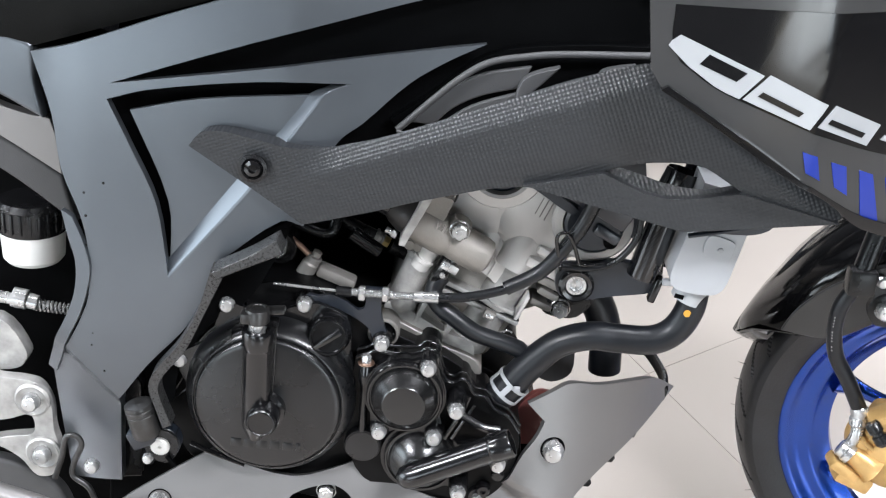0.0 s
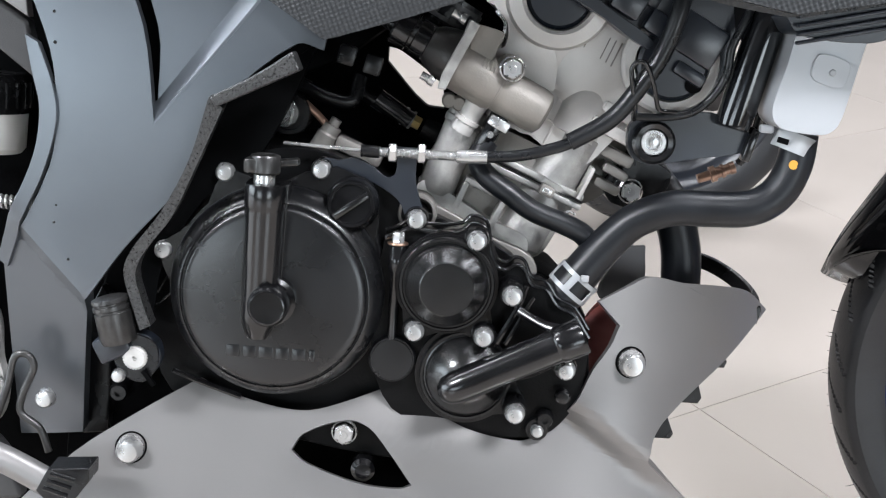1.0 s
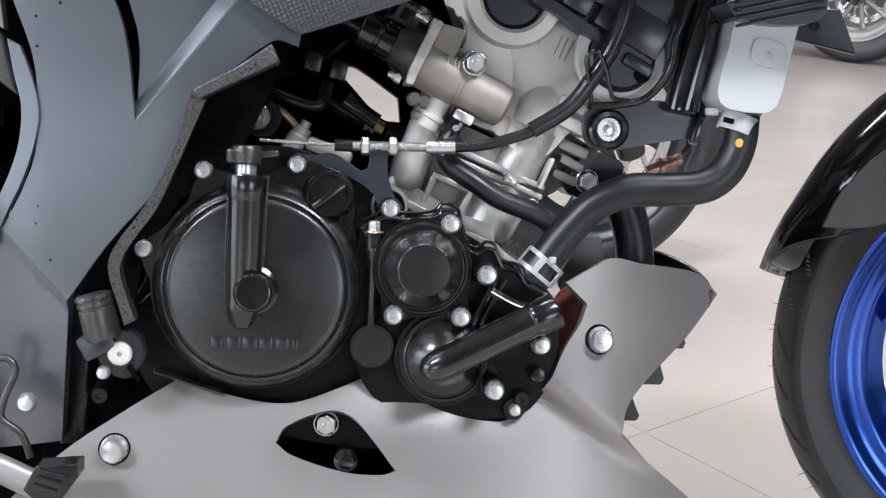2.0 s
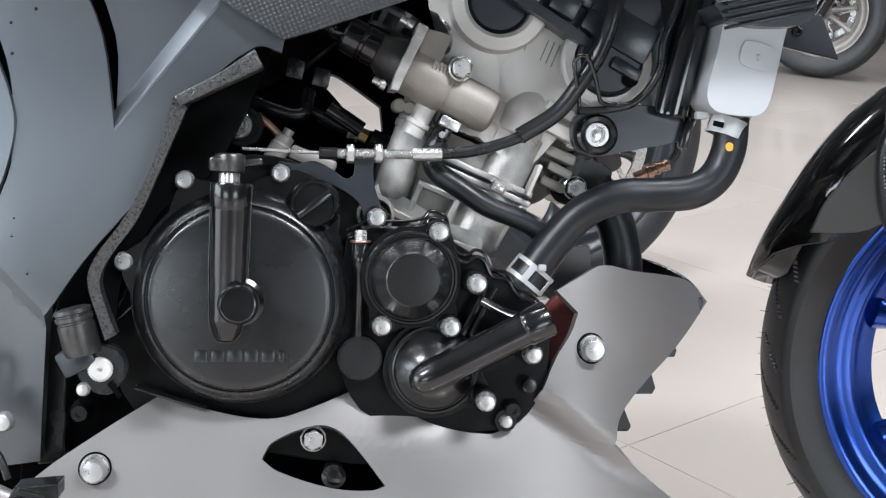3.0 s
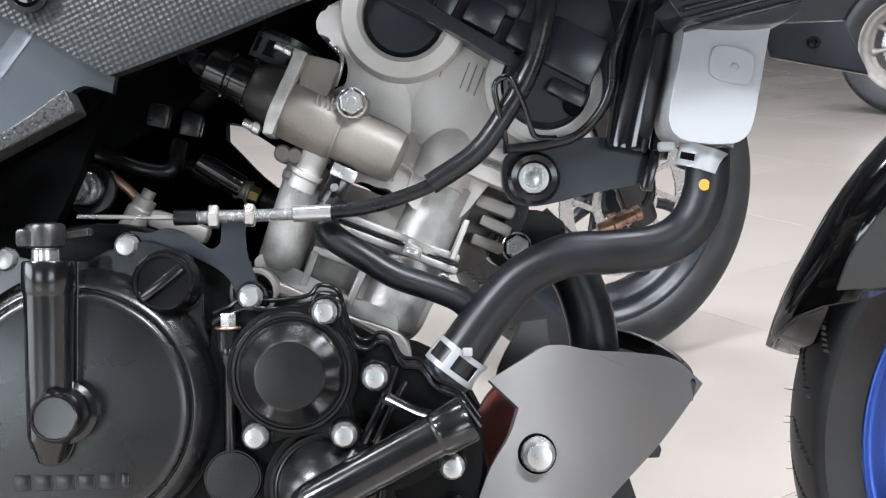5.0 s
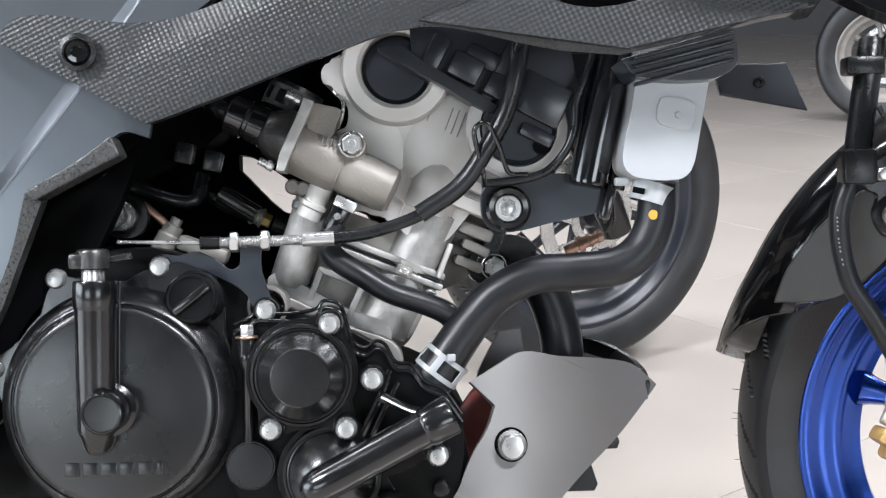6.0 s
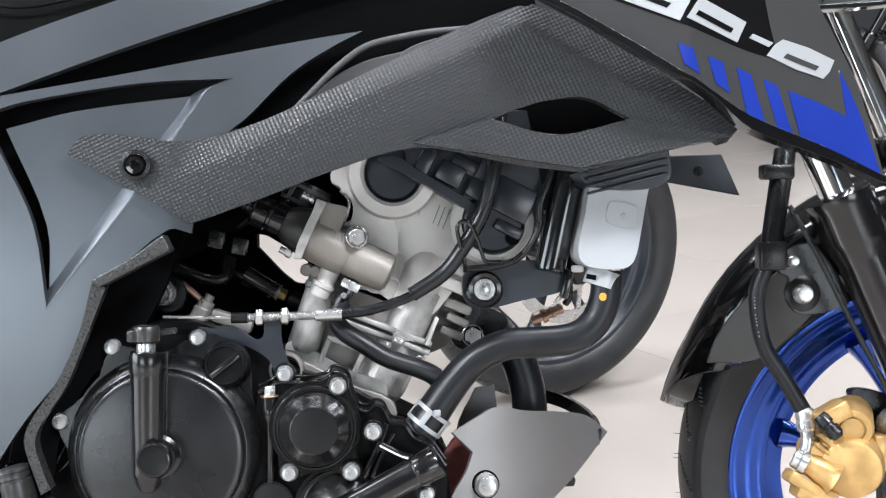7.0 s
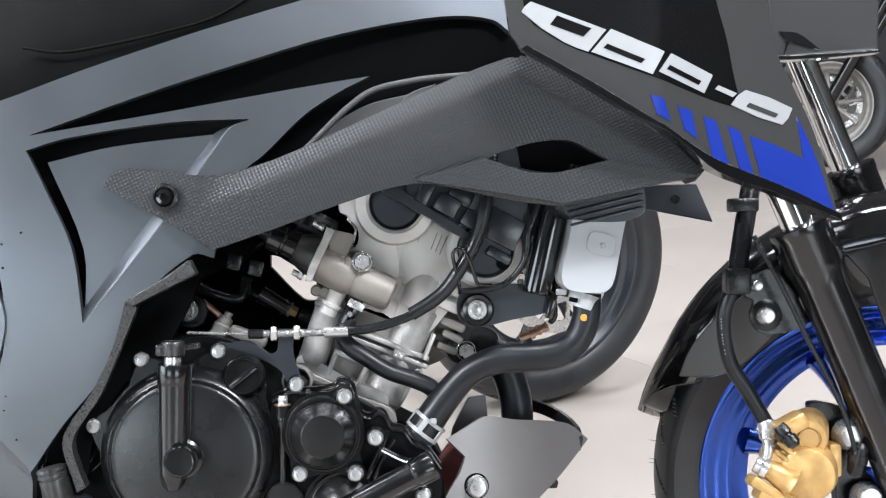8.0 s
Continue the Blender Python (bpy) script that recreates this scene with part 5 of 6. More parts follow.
    hose("lower_hose", [(0.111, -0.030, 0.459), (0.142, -0.030, 0.425), (0.158, -0.030, 0.384), (0.163, -0.030, 0.337)], 0.0195, HOSE_RUBBER, BIKE, "black lower coolant hose", 24)
    hose("bypass_hose", [(-0.041, -0.118, 0.481), (-0.048, -0.122, 0.466), (-0.042, -0.130, 0.453), (-0.021, -0.135, 0.439), (0.003, -0.135, 0.424), (0.033, -0.130, 0.413), (0.052, -0.125, 0.403), (0.063, -0.120, 0.386)], 0.0098, HOSE_RUBBER, BIKE, "thin black coolant hose", 18)
    grille = [(0.189, 0.607, 1), (0.279, 0.632, 1), (0.281, 0.601), (0.257, 0.590), (0.200, 0.594)]
    g = panel("radiator_shroud", grille, -0.195, 0.12, SLATE, BIKE, (), 0.004, "black ribbed radiator shroud")
    for k in range(4):
        A, B = Vector((0.198, -0.199, 0.603)), Vector((0.277, -0.199, 0.622))
        s = Vector((0, 0, -0.007 * k + 0.004))
        m = (B - A).normalized()
        block("rib", (A + B) / 2 + s, ((B - A).length, 0.008, 0.003), SLATE, g, Matrix.Rotation(math.atan2(-m.z, m.x), 4, "Y"), 0.001)
    wing = [(0.347, 0.644, 1), (0.426, 0.646, 1), (0.449, 0.594, 1), (0.355, 0.612, 1)]
    panel("far_shroud", wing, 0.12, 0.008, SLATE, BIKE, (), 0.002, "black far side shroud tip")
    lathe("tip_boss", (0.396, 0.119, 0.625), (0, -1, 0), [(0.006, -0.002), (0.006, 0.002), (0.0045, 0.003), (0.003, 0.003), (0.0025, 0.0), (0, 0)], BLACK_PLASTIC, BIKE, "", 20)


cooling()


def frame_parts():
    fr = [(0.081, 0.489), (0.084, 0.509), (0.108, 0.515), (0.152, 0.521), (0.194, 0.509), (0.189, 0.491), (0.143, 0.480), (0.105, 0.472), (0.088, 0.476)]
    f1 = panel("frame_bracket", fr, -0.13, 0.012, SLATE, BIKE, (), 0.003, "black engine mount bracket")
    q = (0.103, -0.130, 0.492)
    lathe("mount_ring", q, (0, -1, 0), [(0.019, -0.005), (0.019, 0.007), (0.0165, 0.009), (0.0125, 0.008), (0.0125, -0.002)], BLACK_SATIN, f1, "", 32)
    lathe("socket_bolt", q, (0, -1, 0), [(0.0122, -0.002), (0.0122, 0.004), (0.0108, 0.006), (0.0078, 0.006), (0.0072, 0.005), (0.0070, 0.0006), (0.003, 0.0002), (0, 0.0014)], ZINC, f1, "", 28)
    a, b = Vector((0.169, -0.137, 0.509)), Vector((0.197, -0.130, 0.630))
    lathe("frame_tube", a, b - a, [(0.0, -0.0), (0.013, -0.0), (0.0155, 0.001), (0.0162, 0.004), (0.0162, (b - a).length)], FRAME_BLACK, BIKE, "gloss black frame tube", 32)
    a, b = Vector((0.198, -0.090, 0.510)), Vector((0.226, -0.090, 0.657))
    lathe("frame_tube", a, b - a, [(0.0, -0.002), (0.012, -0.002), (0.0125, 0.0), (0.0125, (b - a).length)], FRAME_BLACK, BIKE, "", 24)
    hose("bracket_cable", [(0.081, -0.137, 0.513), (0.109, -0.140, 0.515), (0.133, -0.140, 0.521), (0.150, -0.140, 0.537), (0.159, -0.140, 0.557), (0.161, -0.140, 0.579), (0.170, -0.140, 0.603), (0.182, -0.135, 0.634)], 0.0036, RUBBER, BIKE, "thin black cable over the bracket", 10)
    hose("corrugated_sleeve", [(0.207, -0.100, 0.523), (0.211, -0.100, 0.561), (0.219, -0.100, 0.607), (0.223, -0.100, 0.640)], lambda t: 0.0055 + 0.0009 * math.sin(t * 300), BLACK_PLASTIC, BIKE, "black corrugated wire sleeve", 12, 40)
    block("bracket_pin", (0.187, -0.135, 0.496), (0.008, 0.012, 0.03), BLACK_SATIN, f1, Matrix.Rotation(radians(14), 4, "Y"), 0.002)
    # heel guard strip
    top = [(-0.271, 0.510, 1), (-0.234, 0.531), (-0.206, 0.551, 1), (-0.199, 0.536, 1), (-0.234, 0.518), (-0.265, 0.502, 1)]
    g = panel("guard_pad", top, -0.22, 0.03, GRAIN, BIKE, (), 0.004, "grained plastic guard along the side panel")
    low = [(-0.272, 0.510, 1), (-0.287, 0.459), (-0.310, 0.413), (-0.336, 0.376), (-0.342, 0.356), (-0.333, 0.324), (-0.327, 0.306, 1), (-0.318, 0.311, 1), (-0.326, 0.332), (-0.332, 0.355), (-0.325, 0.375), (-0.301, 0.409), (-0.281, 0.454), (-0.260, 0.503, 1)]
    panel("guard_strip", low, lambda x, z: -0.195 - 0.13 * max(0, z - 0.35), 0.02, GRAIN, g, (), 0.004)
    # plain web, its near-black colour holding the shade behind the guard
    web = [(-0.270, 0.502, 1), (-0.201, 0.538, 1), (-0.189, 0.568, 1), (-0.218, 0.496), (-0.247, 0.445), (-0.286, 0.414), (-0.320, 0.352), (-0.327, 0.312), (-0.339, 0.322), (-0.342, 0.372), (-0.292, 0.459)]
    panel("frame_web", web, -0.15, 0.02, BLACK_SHADE, BIKE, (), 0.002, "black frame web")


frame_parts()


def controls():
    # clutch cable with its adjuster and bracket
    br = [(-0.192, 0.452), (-0.183, 0.459), (-0.170, 0.458), (-0.155, 0.461), (-0.139, 0.454), (-0.127, 0.446), (-0.120, 0.450), (-0.120, 0.473, 1), (-0.102, 0.473, 1), (-0.102, 0.445), (-0.096, 0.425), (-0.091, 0.413), (-0.098, 0.402), (-0.107, 0.408), (-0.115, 0.425), (-0.132, 0.437), (-0.155, 0.446), (-0.175, 0.444), (-0.185, 0.439), (-0.191, 0.444)]
    b = panel("cable_bracket", br, -0.147, 0.006, SLATE, BIKE, (), 0.0015, "black cable bracket")
    y = -0.15
    hose("inner_wire", [(-0.218, -0.150, 0.470), (-0.146, -0.150, 0.468)], 0.0016, ZINC, b, "bare steel wire", 8)
    hose("wire_boot", [(-0.151, -0.150, 0.468), (-0.135, -0.150, 0.468)], 0.0055, BLACK_PLASTIC, b, "", 14)
    hose("threaded_adjuster", [(-0.137, -0.150, 0.468), (-0.067, -0.150, 0.469)], lambda t: 0.0042 + 0.0005 * math.sin(t * 340), ZINC, b, "threaded zinc adjuster", 14, 240)
    for px in ((-0.127, -0.150, 0.468), (-0.102, -0.150, 0.469)):
        lathe("lock_nut", px, (1, 0, 0), [(0, 0), (0.0075, 0), (0.0085, 0.001), (0.0085, 0.006), (0.0075, 0.007), (0, 0.007)], ZINC, b, "", 6)
    hose("ferrule", [(-0.068, -0.150, 0.469), (-0.042, -0.150, 0.470)], 0.0058, ZINC, b, "", 16)
    cable = hose("clutch_cable", [(-0.045, -0.150, 0.470), (-0.017, -0.150, 0.473), (0.009, -0.150, 0.480), (0.033, -0.150, 0.490), (0.061, -0.150, 0.510), (0.081, -0.150, 0.536), (0.101, -0.150, 0.571), (0.113, -0.150, 0.617), (0.123, -0.120, 0.679)], 0.0052, RUBBER, BIKE, "black clutch cable", 14)
    hose("cable_sleeve", [(0.028, -0.150, 0.488), (0.061, -0.150, 0.510), (0.081, -0.150, 0.536), (0.101, -0.150, 0.571), (0.113, -0.150, 0.617), (0.123, -0.120, 0.679)], 0.0078, RUBBER, cable, "", 16)
    hose("wire_guide", [(0.083, -0.140, 0.511), (0.081, -0.152, 0.523), (0.076, -0.158, 0.542), (0.074, -0.160, 0.555), (0.079, -0.160, 0.561), (0.086, -0.160, 0.559), (0.094, -0.155, 0.544), (0.099, -0.150, 0.530), (0.104, -0.145, 0.521), (0.119, -0.140, 0.520)], 0.0021, BLACK_SATIN, BIKE, "bent black wire cable guide", 8)
    # gear linkage
    s = (-0.331, -0.190, 0.281)
    col = lathe("lever_collar", (s[0], s[1] + 0.004, s[2]), (0, -1, 0), [(0.0205, -0.014), (0.0205, 0.0), (0.019, 0.0018), (0.0108, 0.0018), (0.0108, -0.004)], SLATE, BIKE, "satin lever collar", 36)
    block("clamp_slot", (-0.319, -0.193, 0.264), (0.004, 0.004, 0.016), BLACK_SHADE, col, Matrix.Rotation(radians(-38), 4, "Y"), 0.0005)
    block("joint_block", (-0.351, -0.180, 0.289), (0.03, 0.03, 0.022), SLATE, col, Matrix.Rotation(radians(-28), 4, "Y"), 0.003)
    arm = [(-0.358, 0.295, 1), (-0.334, 0.301), (-0.315, 0.294), (-0.312, 0.276), (-0.322, 0.260), (-0.334, 0.260), (-0.344, 0.268)]
    link = panel("shift_lever", arm, -0.19, 0.02, BLACK_PLASTIC, BIKE, (), 0.003, "black gear lever clamp on a white-ended shaft")
    lathe("splined_shaft", s, (0, -1, 0), [(0.0098, -0.01), (0.0098, 0.0035), (0.0085, 0.0048), (0.0022, 0.0048), (0.0016, 0.002), (0, 0.002)], SHAFT_STEEL, link, "pale knurled shaft end", 30)
    bm = bmesh.new()
    for k in range(26):
        a = 2 * math.pi * k / 26
        blocky(bm, (s[0] + 0.0098 * math.cos(a), s[1] - 0.0005, s[2] + 0.0098 * math.sin(a)), (0.0013, 0.0065, 0.0013), Matrix.Rotation(-a, 4, "Y"))
    part("knurl", bm, SHAFT_STEEL, link)
    lathe("joint_barrel", (-0.347, -0.190, 0.301), (-0.25, 0, 1), [(0.0, -0.008), (0.0140, -0.008), (0.0158, -0.004), (0.0158, 0.019), (0.0148, 0.0198), (0.0148, 0.0212), (0.0160, 0.022), (0.0160, 0.0255), (0.0150, 0.0262), (0.0150, 0.0275), (0.0160, 0.0283), (0.0155, 0.0315), (0.011, 0.033), (0, 0.033)], LEVER_STEEL, link, "worn steel joint barrel", 36)
    bolt(SMALL_BOLT, (-0.345, -0.190, 0.264), link)
    ped = [(-0.403, 0.170, 1), (-0.393, 0.190, 1), (-0.358, 0.193, 1), (-0.358, 0.181, 1), (-0.372, 0.161, 1), (-0.392, 0.159, 1)]
    pd = panel("pedal_tip", ped, -0.23, 0.03, BLACK_PLASTIC, BIKE, (), 0.003, "black ribbed rubber pedal tip")
    for k in range(3):
        c0, c1 = Vector((-0.385, -0.246, 0.193)).lerp(Vector((-0.391, -0.246, 0.180)), k / 2), Vector((-0.365, -0.246, 0.188)).lerp(Vector((-0.371, -0.246, 0.174)), k / 2)
        part("tread_rib", swept(bmesh.new(), [c0, c1], 0.0022, 8), BLACK_PLASTIC, pd)
    hose("pedal_arm", [(-0.391, -0.210, 0.166), (-0.450, -0.200, 0.188), (-0.519, -0.190, 0.200)], 0.012, TITAN, BIKE, "grey pedal arm", 16)
    hose("return_spring", [(-0.411, -0.170, 0.182), (-0.419, -0.170, 0.203), (-0.436, -0.170, 0.217), (-0.434, -0.170, 0.235), (-0.425, -0.170, 0.259), (-0.431, -0.170, 0.270), (-0.442, -0.170, 0.267), (-0.448, -0.170, 0.240), (-0.457, -0.170, 0.212)], 0.0034, LEVER_STEEL, BIKE, "bent wire spring", 8)
    bolt(CAP_BOLT, (-0.415, -0.165, 0.231), pd)
    # foot peg plate and reservoir behind the side panel
    pp = [(-0.601, 0.332), (-0.526, 0.319), (-0.500, 0.318), (-0.480, 0.313), (-0.468, 0.290), (-0.466, 0.256), (-0.460, 0.227), (-0.468, 0.196), (-0.488, 0.191), (-0.506, 0.212), (-0.532, 0.227), (-0.610, 0.234)]
    win = [(-0.556, 0.253), (-0.516, 0.265), (-0.493, 0.273), (-0.488, 0.263), (-0.491, 0.248), (-0.511, 0.243), (-0.557, 0.235)]
    peg = panel("footpeg_plate", pp, -0.14, 0.015, ALU_RAW, BIKE, [win], 0.004, "silver cast footpeg plate")
    for q in ((-0.488, -0.141, 0.294), (-0.479, -0.141, 0.225)):
        lathe("boss_ring", q, (0, -1, 0), [(0.021, -0.004), (0.0205, 0.002), (0.018, 0.004), (0.015, 0.002), (0.0, 0.002)], ALU_RAW, peg, "", 28)
        bolt(CAP_BOLT, (q[0], q[1] - 0.002, q[2]), peg, 0, "bolt", 1.2)
    arm = [(-0.617, 0.204, 1), (-0.537, 0.200), (-0.498, 0.189), (-0.466, 0.164), (-0.448, 0.117, 1), (-0.626, 0.098, 1)]
    panel("lower_arm", arm, -0.128, 0.02, GREY_PLASTIC, BIKE, (), 0.005, "dark grey pedal arm behind the plate")
    hose("rod_end", [(-0.516, -0.105, 0.403), (-0.501, -0.105, 0.401)], 0.0115, ZINC, peg, "", 14)
    hose("rod_end", [(-0.499, -0.105, 0.400), (-0.489, -0.105, 0.398)], 0.009, ZINC, peg, "", 14)
    r = (-0.506, -0.060, 0.452)
    res = lathe("fluid_reservoir", r, (0, 0, 1), [(0, -0.02), (0.03, -0.02), (0.034, -0.015), (0.036, 0.018), (0.0, 0.018)], WHITE_PLASTIC, BIKE, "white brake fluid cup with a black lid", 36)
    lathe("lid", (r[0], r[1], r[2] + 0.018), (0, 0, 1), [(0, 0), (0.038, 0), (0.039, 0.004), (0.039, 0.03), (0.034, 0.036), (0, 0.037)], BLACK_PLASTIC, res, "", 20)
    for k in range(24):
        a = 2 * math.pi * k / 24
        block("grip_rib", (r[0] + 0.039 * math.cos(a), r[1] + 0.039 * math.sin(a), r[2] + 0.035), (0.004, 0.004, 0.024), BLACK_PLASTIC, res, Matrix.Rotation(a, 4, "Z"), 0.001)


controls()


def intake():
    a, b = Vector((-0.076, -0.122, 0.548)), Vector((0.009, -0.122, 0.507))
    d = (b - a).normalized()
    n = (b - a).length
    th = lathe("thermostat_housing", a, d, [(0.0, 0.0), (0.0215, 0.0), (0.0225, 0.003), (0.0228, n * 0.42), (0.0215, n * 0.46), (0.0198, n * 0.5), (0.0205, n * 0.56), (0.0205, n * 0.88), (0.0192, n * 0.955), (0.014, n * 0.99), (0, n)], WARM_CAST, BIKE, "cast thermostat housing", 40)
    lean = Matrix.Rotation(math.atan2(-d.z, d.x), 4, "Y")
    plate_line = [(-0.065, 0.586, 1), (-0.056, 0.582, 1), (-0.077, 0.537), (-0.082, 0.525, 1), (-0.089, 0.526, 1), (-0.085, 0.541), (-0.069, 0.575)]
    panel("flange", plate_line, -0.149, 0.046, ALU_RAW, th, (), 0.0018)
    ear = [(-0.059, 0.581), (-0.046, 0.580), (-0.035, 0.576), (-0.038, 0.566), (-0.045, 0.552), (-0.062, 0.556)]
    panel("housing_ear", ear, -0.136, 0.03, WARM_CAST, th, (), 0.005)
    # dark inlet half with its sensor plug
    o = Vector((-0.072, -0.120, 0.550))
    lathe("inlet_dome", o, -d, [(0.0, 0.0), (0.0240, 0.0), (0.0245, 0.006), (0.0235, 0.014), (0.0200, 0.024), (0.0160, 0.030), (0.0145, 0.033), (0.0145, 0.036), (0, 0.036)], DARK_CAST, th, "dark cast inlet half", 40)
    lathe("plug_body", o - d * 0.033, -d, [(0.0145, -0.004), (0.0168, -0.002), (0.0168, 0.010), (0.0155, 0.011), (0.0155, 0.014), (0.0172, 0.015), (0.0172, 0.029), (0.0150, 0.031), (0.0142, 0.031), (0.0138, 0.022), (0.0, 0.022)], BLACK_SATIN, th, "black sensor plug", 28)
    block("plug_latch", o - d * 0.050 + Vector((0.002, -0.013, 0.002)), (0.020, 0.005, 0.008), BLACK_PLASTIC, th, lean, 0.001)
    hose("plug_lead", [o - d * 0.058, o - d * 0.075 + Vector((0, 0.02, 0.0)), o - d * 0.09 + Vector((0, 0.05, 0.004))], 0.008, BLACK_PLASTIC, th, "", 14)
    block("bolt_pad", (-0.027, -0.128, 0.546), (0.026, 0.024, 0.024), WARM_CAST, th, lean, 0.009)
    bolt(HEX_BOLT, (-0.026, -0.142, 0.547), th, 10, "bolt", 1.05)
    for q in ((-0.070, -0.130, 0.586), (-0.094, -0.130, 0.531)):
        lathe("flange_bolt", q, -d, [(0, -0.002), (0.0048, -0.002), (0.0048, 0.003), (0.0036, 0.004), (0.0036, 0.011), (0, 0.011)], ZINC, th, "", 12)
    for q in ((-0.078, -0.112, 0.514), (-0.069, -0.112, 0.512)):
        lathe("small_boss", q, (0, -1, 0), [(0.0065, -0.02), (0.0065, 0.004), (0.005, 0.006), (0, 0.006)], WARM_CAST, th, "", 18)
    for k in range(5):
        q = Vector((-0.050, -0.1435, 0.551)).lerp(Vector((-0.037, -0.1435, 0.545)), k / 4)
        block("cast_mark", q, (0.0009, 0.002, 0.0085), WARM_CAST, th, Matrix.Rotation(radians(20), 4, "Y"), 0.0003)
    lathe("joint_band", a + d * (n * 0.47), d, [(0.0195, -0.002), (0.0212, -0.0012), (0.0212, 0.0012), (0.0195, 0.002)], WARM_CAST, th, "", 40)
    # outlet neck that drops into the barrel
    k0, k1 = Vector((-0.050, -0.116, 0.520)), Vector((-0.066, -0.112, 0.488))
    m = (k1 - k0).length
    lathe("outlet_neck", k0, k1 - k0, [(0.0125, -0.004), (0.0105, 0.003), (0.0098, m * 0.6), (0.0118, m * 0.62), (0.0118, m * 0.72), (0.0104, m * 0.75), (0.0104, m)], ALU, th, "", 32)
    s0, s1 = Vector((-0.080, -0.070, 0.590)), Vector((-0.072, -0.070, 0.606))
    boot = lathe("intake_boot", s0 - (s1 - s0) * 2, s1 - s0, [(0, 0), (0.021, 0), (0.0225, 0.004), (0.0225, 0.03), (0.0235, 0.034), (0.0235, 0.05)], RUBBER, BIKE, "black rubber intake boot with a slotted strap", 32)
    for d in (-0.010, 0.006):
        bm = bmesh.new()
        bent_strip(bm, s0, (s1 - s0).normalized(), 0.0240, 0.0012, d, d + 0.004, 0, 360, 40)
        part("strap_rail", bm, GREY_PLASTIC, boot)
    for k in range(8):
        bm = bmesh.new()
        bent_strip(bm, s0, (s1 - s0).normalized(), 0.0240, 0.0012, -0.006, 0.006, k * 45, k * 45 + 14, 4)
        part("strap_bridge", bm, GREY_PLASTIC, boot)
    # small bypass fitting beside the neck, with its clip
    fit = block("bypass_fitting", (-0.039, -0.118, 0.490), (0.017, 0.02, 0.042), BLACK_SATIN, BIKE, Matrix.Rotation(radians(26), 4, "Y"), 0.006, "black hose fitting with a bright clip")
    block("clip", (-0.033, -0.130, 0.498), (0.019, 0.008, 0.009), ZINC, fit, Matrix.Rotation(radians(26), 4, "Y"), 0.001)
    lathe("clip_end", (-0.040, -0.130, 0.488), (0, -1, 0), [(0, 0), (0.003, 0), (0.003, 0.003), (0, 0.003)], ZINC, fit, "", 12)
    # wire stay on the head
    hose("wire_stay", [(-0.042, -0.110, 0.595), (-0.034, -0.115, 0.585), (-0.035, -0.115, 0.573), (-0.039, -0.112, 0.563)], 0.0016, ZINC, BIKE, "thin bent wire stay", 8)
    # injector line, union and stub
    hose("fuel_rail", [(-0.160, -0.050, 0.513), (-0.138, -0.050, 0.500), (-0.118, -0.050, 0.492)], 0.0072, BLACK_PLASTIC, BIKE, "black fuel line with a brass union", 14)
    u0, u1 = Vector((-0.120, -0.050, 0.493)), Vector((-0.098, -0.050, 0.483))
    lathe("union_nut", u0, u1 - u0, [(0, 0), (0.0085, 0), (0.0092, 0.001), (0.0092, 0.003), (0.0075, 0.004), (0.0075, 0.008), (0.009, 0.009), (0.009, 0.011), (0, 0.011)], ALU_DARK, BIKE, "", 18)
    lathe("union", u0 + (u1 - u0).normalized() * 0.011, u1 - u0, [(0, 0), (0.0065, 0), (0.0065, 0.0075), (0, 0.0075)], BRASS, BIKE, "brass union", 6)
    hose("line_end", [(-0.100, -0.050, 0.484), (-0.077, -0.050, 0.474)], 0.0105, BLACK_PLASTIC, BIKE, "", 14)
    q = (-0.220, -0.105, 0.491)
    lathe("mount_bush", q, (0, -1, 0), [(0.0195, -0.03), (0.0195, -0.002), (0.018, 0.0), (0.0145, 0.0), (0.014, -0.003), (0, -0.003)], BLACK_SATIN, BIKE, "black rubber bush with a washer and bolt", 36)
    lathe("mount_washer", (q[0] - 0.004, q[1] - 0.002, q[2] + 0.001), (0, -1, 0), [(0.0125, -0.006), (0.0125, 0.0), (0.0115, 0.001), (0.0, 0.001)], ZINC, BIKE, "", 30)
    p = (-0.228, -0.105, 0.492)
    bolt(HEX_BOLT, (p[0], p[1] - 0.003, p[2]), BIKE, 0, "mount_bolt", 1.15)
    lathe("starter_stub", (-0.193, -0.100, 0.459), Vector((-0.179, -0.100, 0.486)) - Vector((-0.193, -0.100, 0.459)), [(0.010, -0.02), (0.010, 0.018), (0.0085, 0.02), (0.0085, 0.027), (0.005, 0.028), (0.005, 0.034), (0, 0.034)], ALU_DARK, BIKE, "cast aluminium stub", 20)
    block("starter_foot", (-0.156, -0.100, 0.462), (0.045, 0.02, 0.014), ALU_DARK, BIKE, Matrix.Rotation(radians(20), 4, "Y"), 0.004)
    # air box as a plain block, coloured for the shade behind the engine
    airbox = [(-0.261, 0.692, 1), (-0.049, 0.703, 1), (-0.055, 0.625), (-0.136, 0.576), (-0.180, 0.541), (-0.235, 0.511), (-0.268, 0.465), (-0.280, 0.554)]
    panel("air_box", airbox, -0.04, 0.1, BLACK_SHADE, BIKE, (), 0.008, "black air box")


intake()


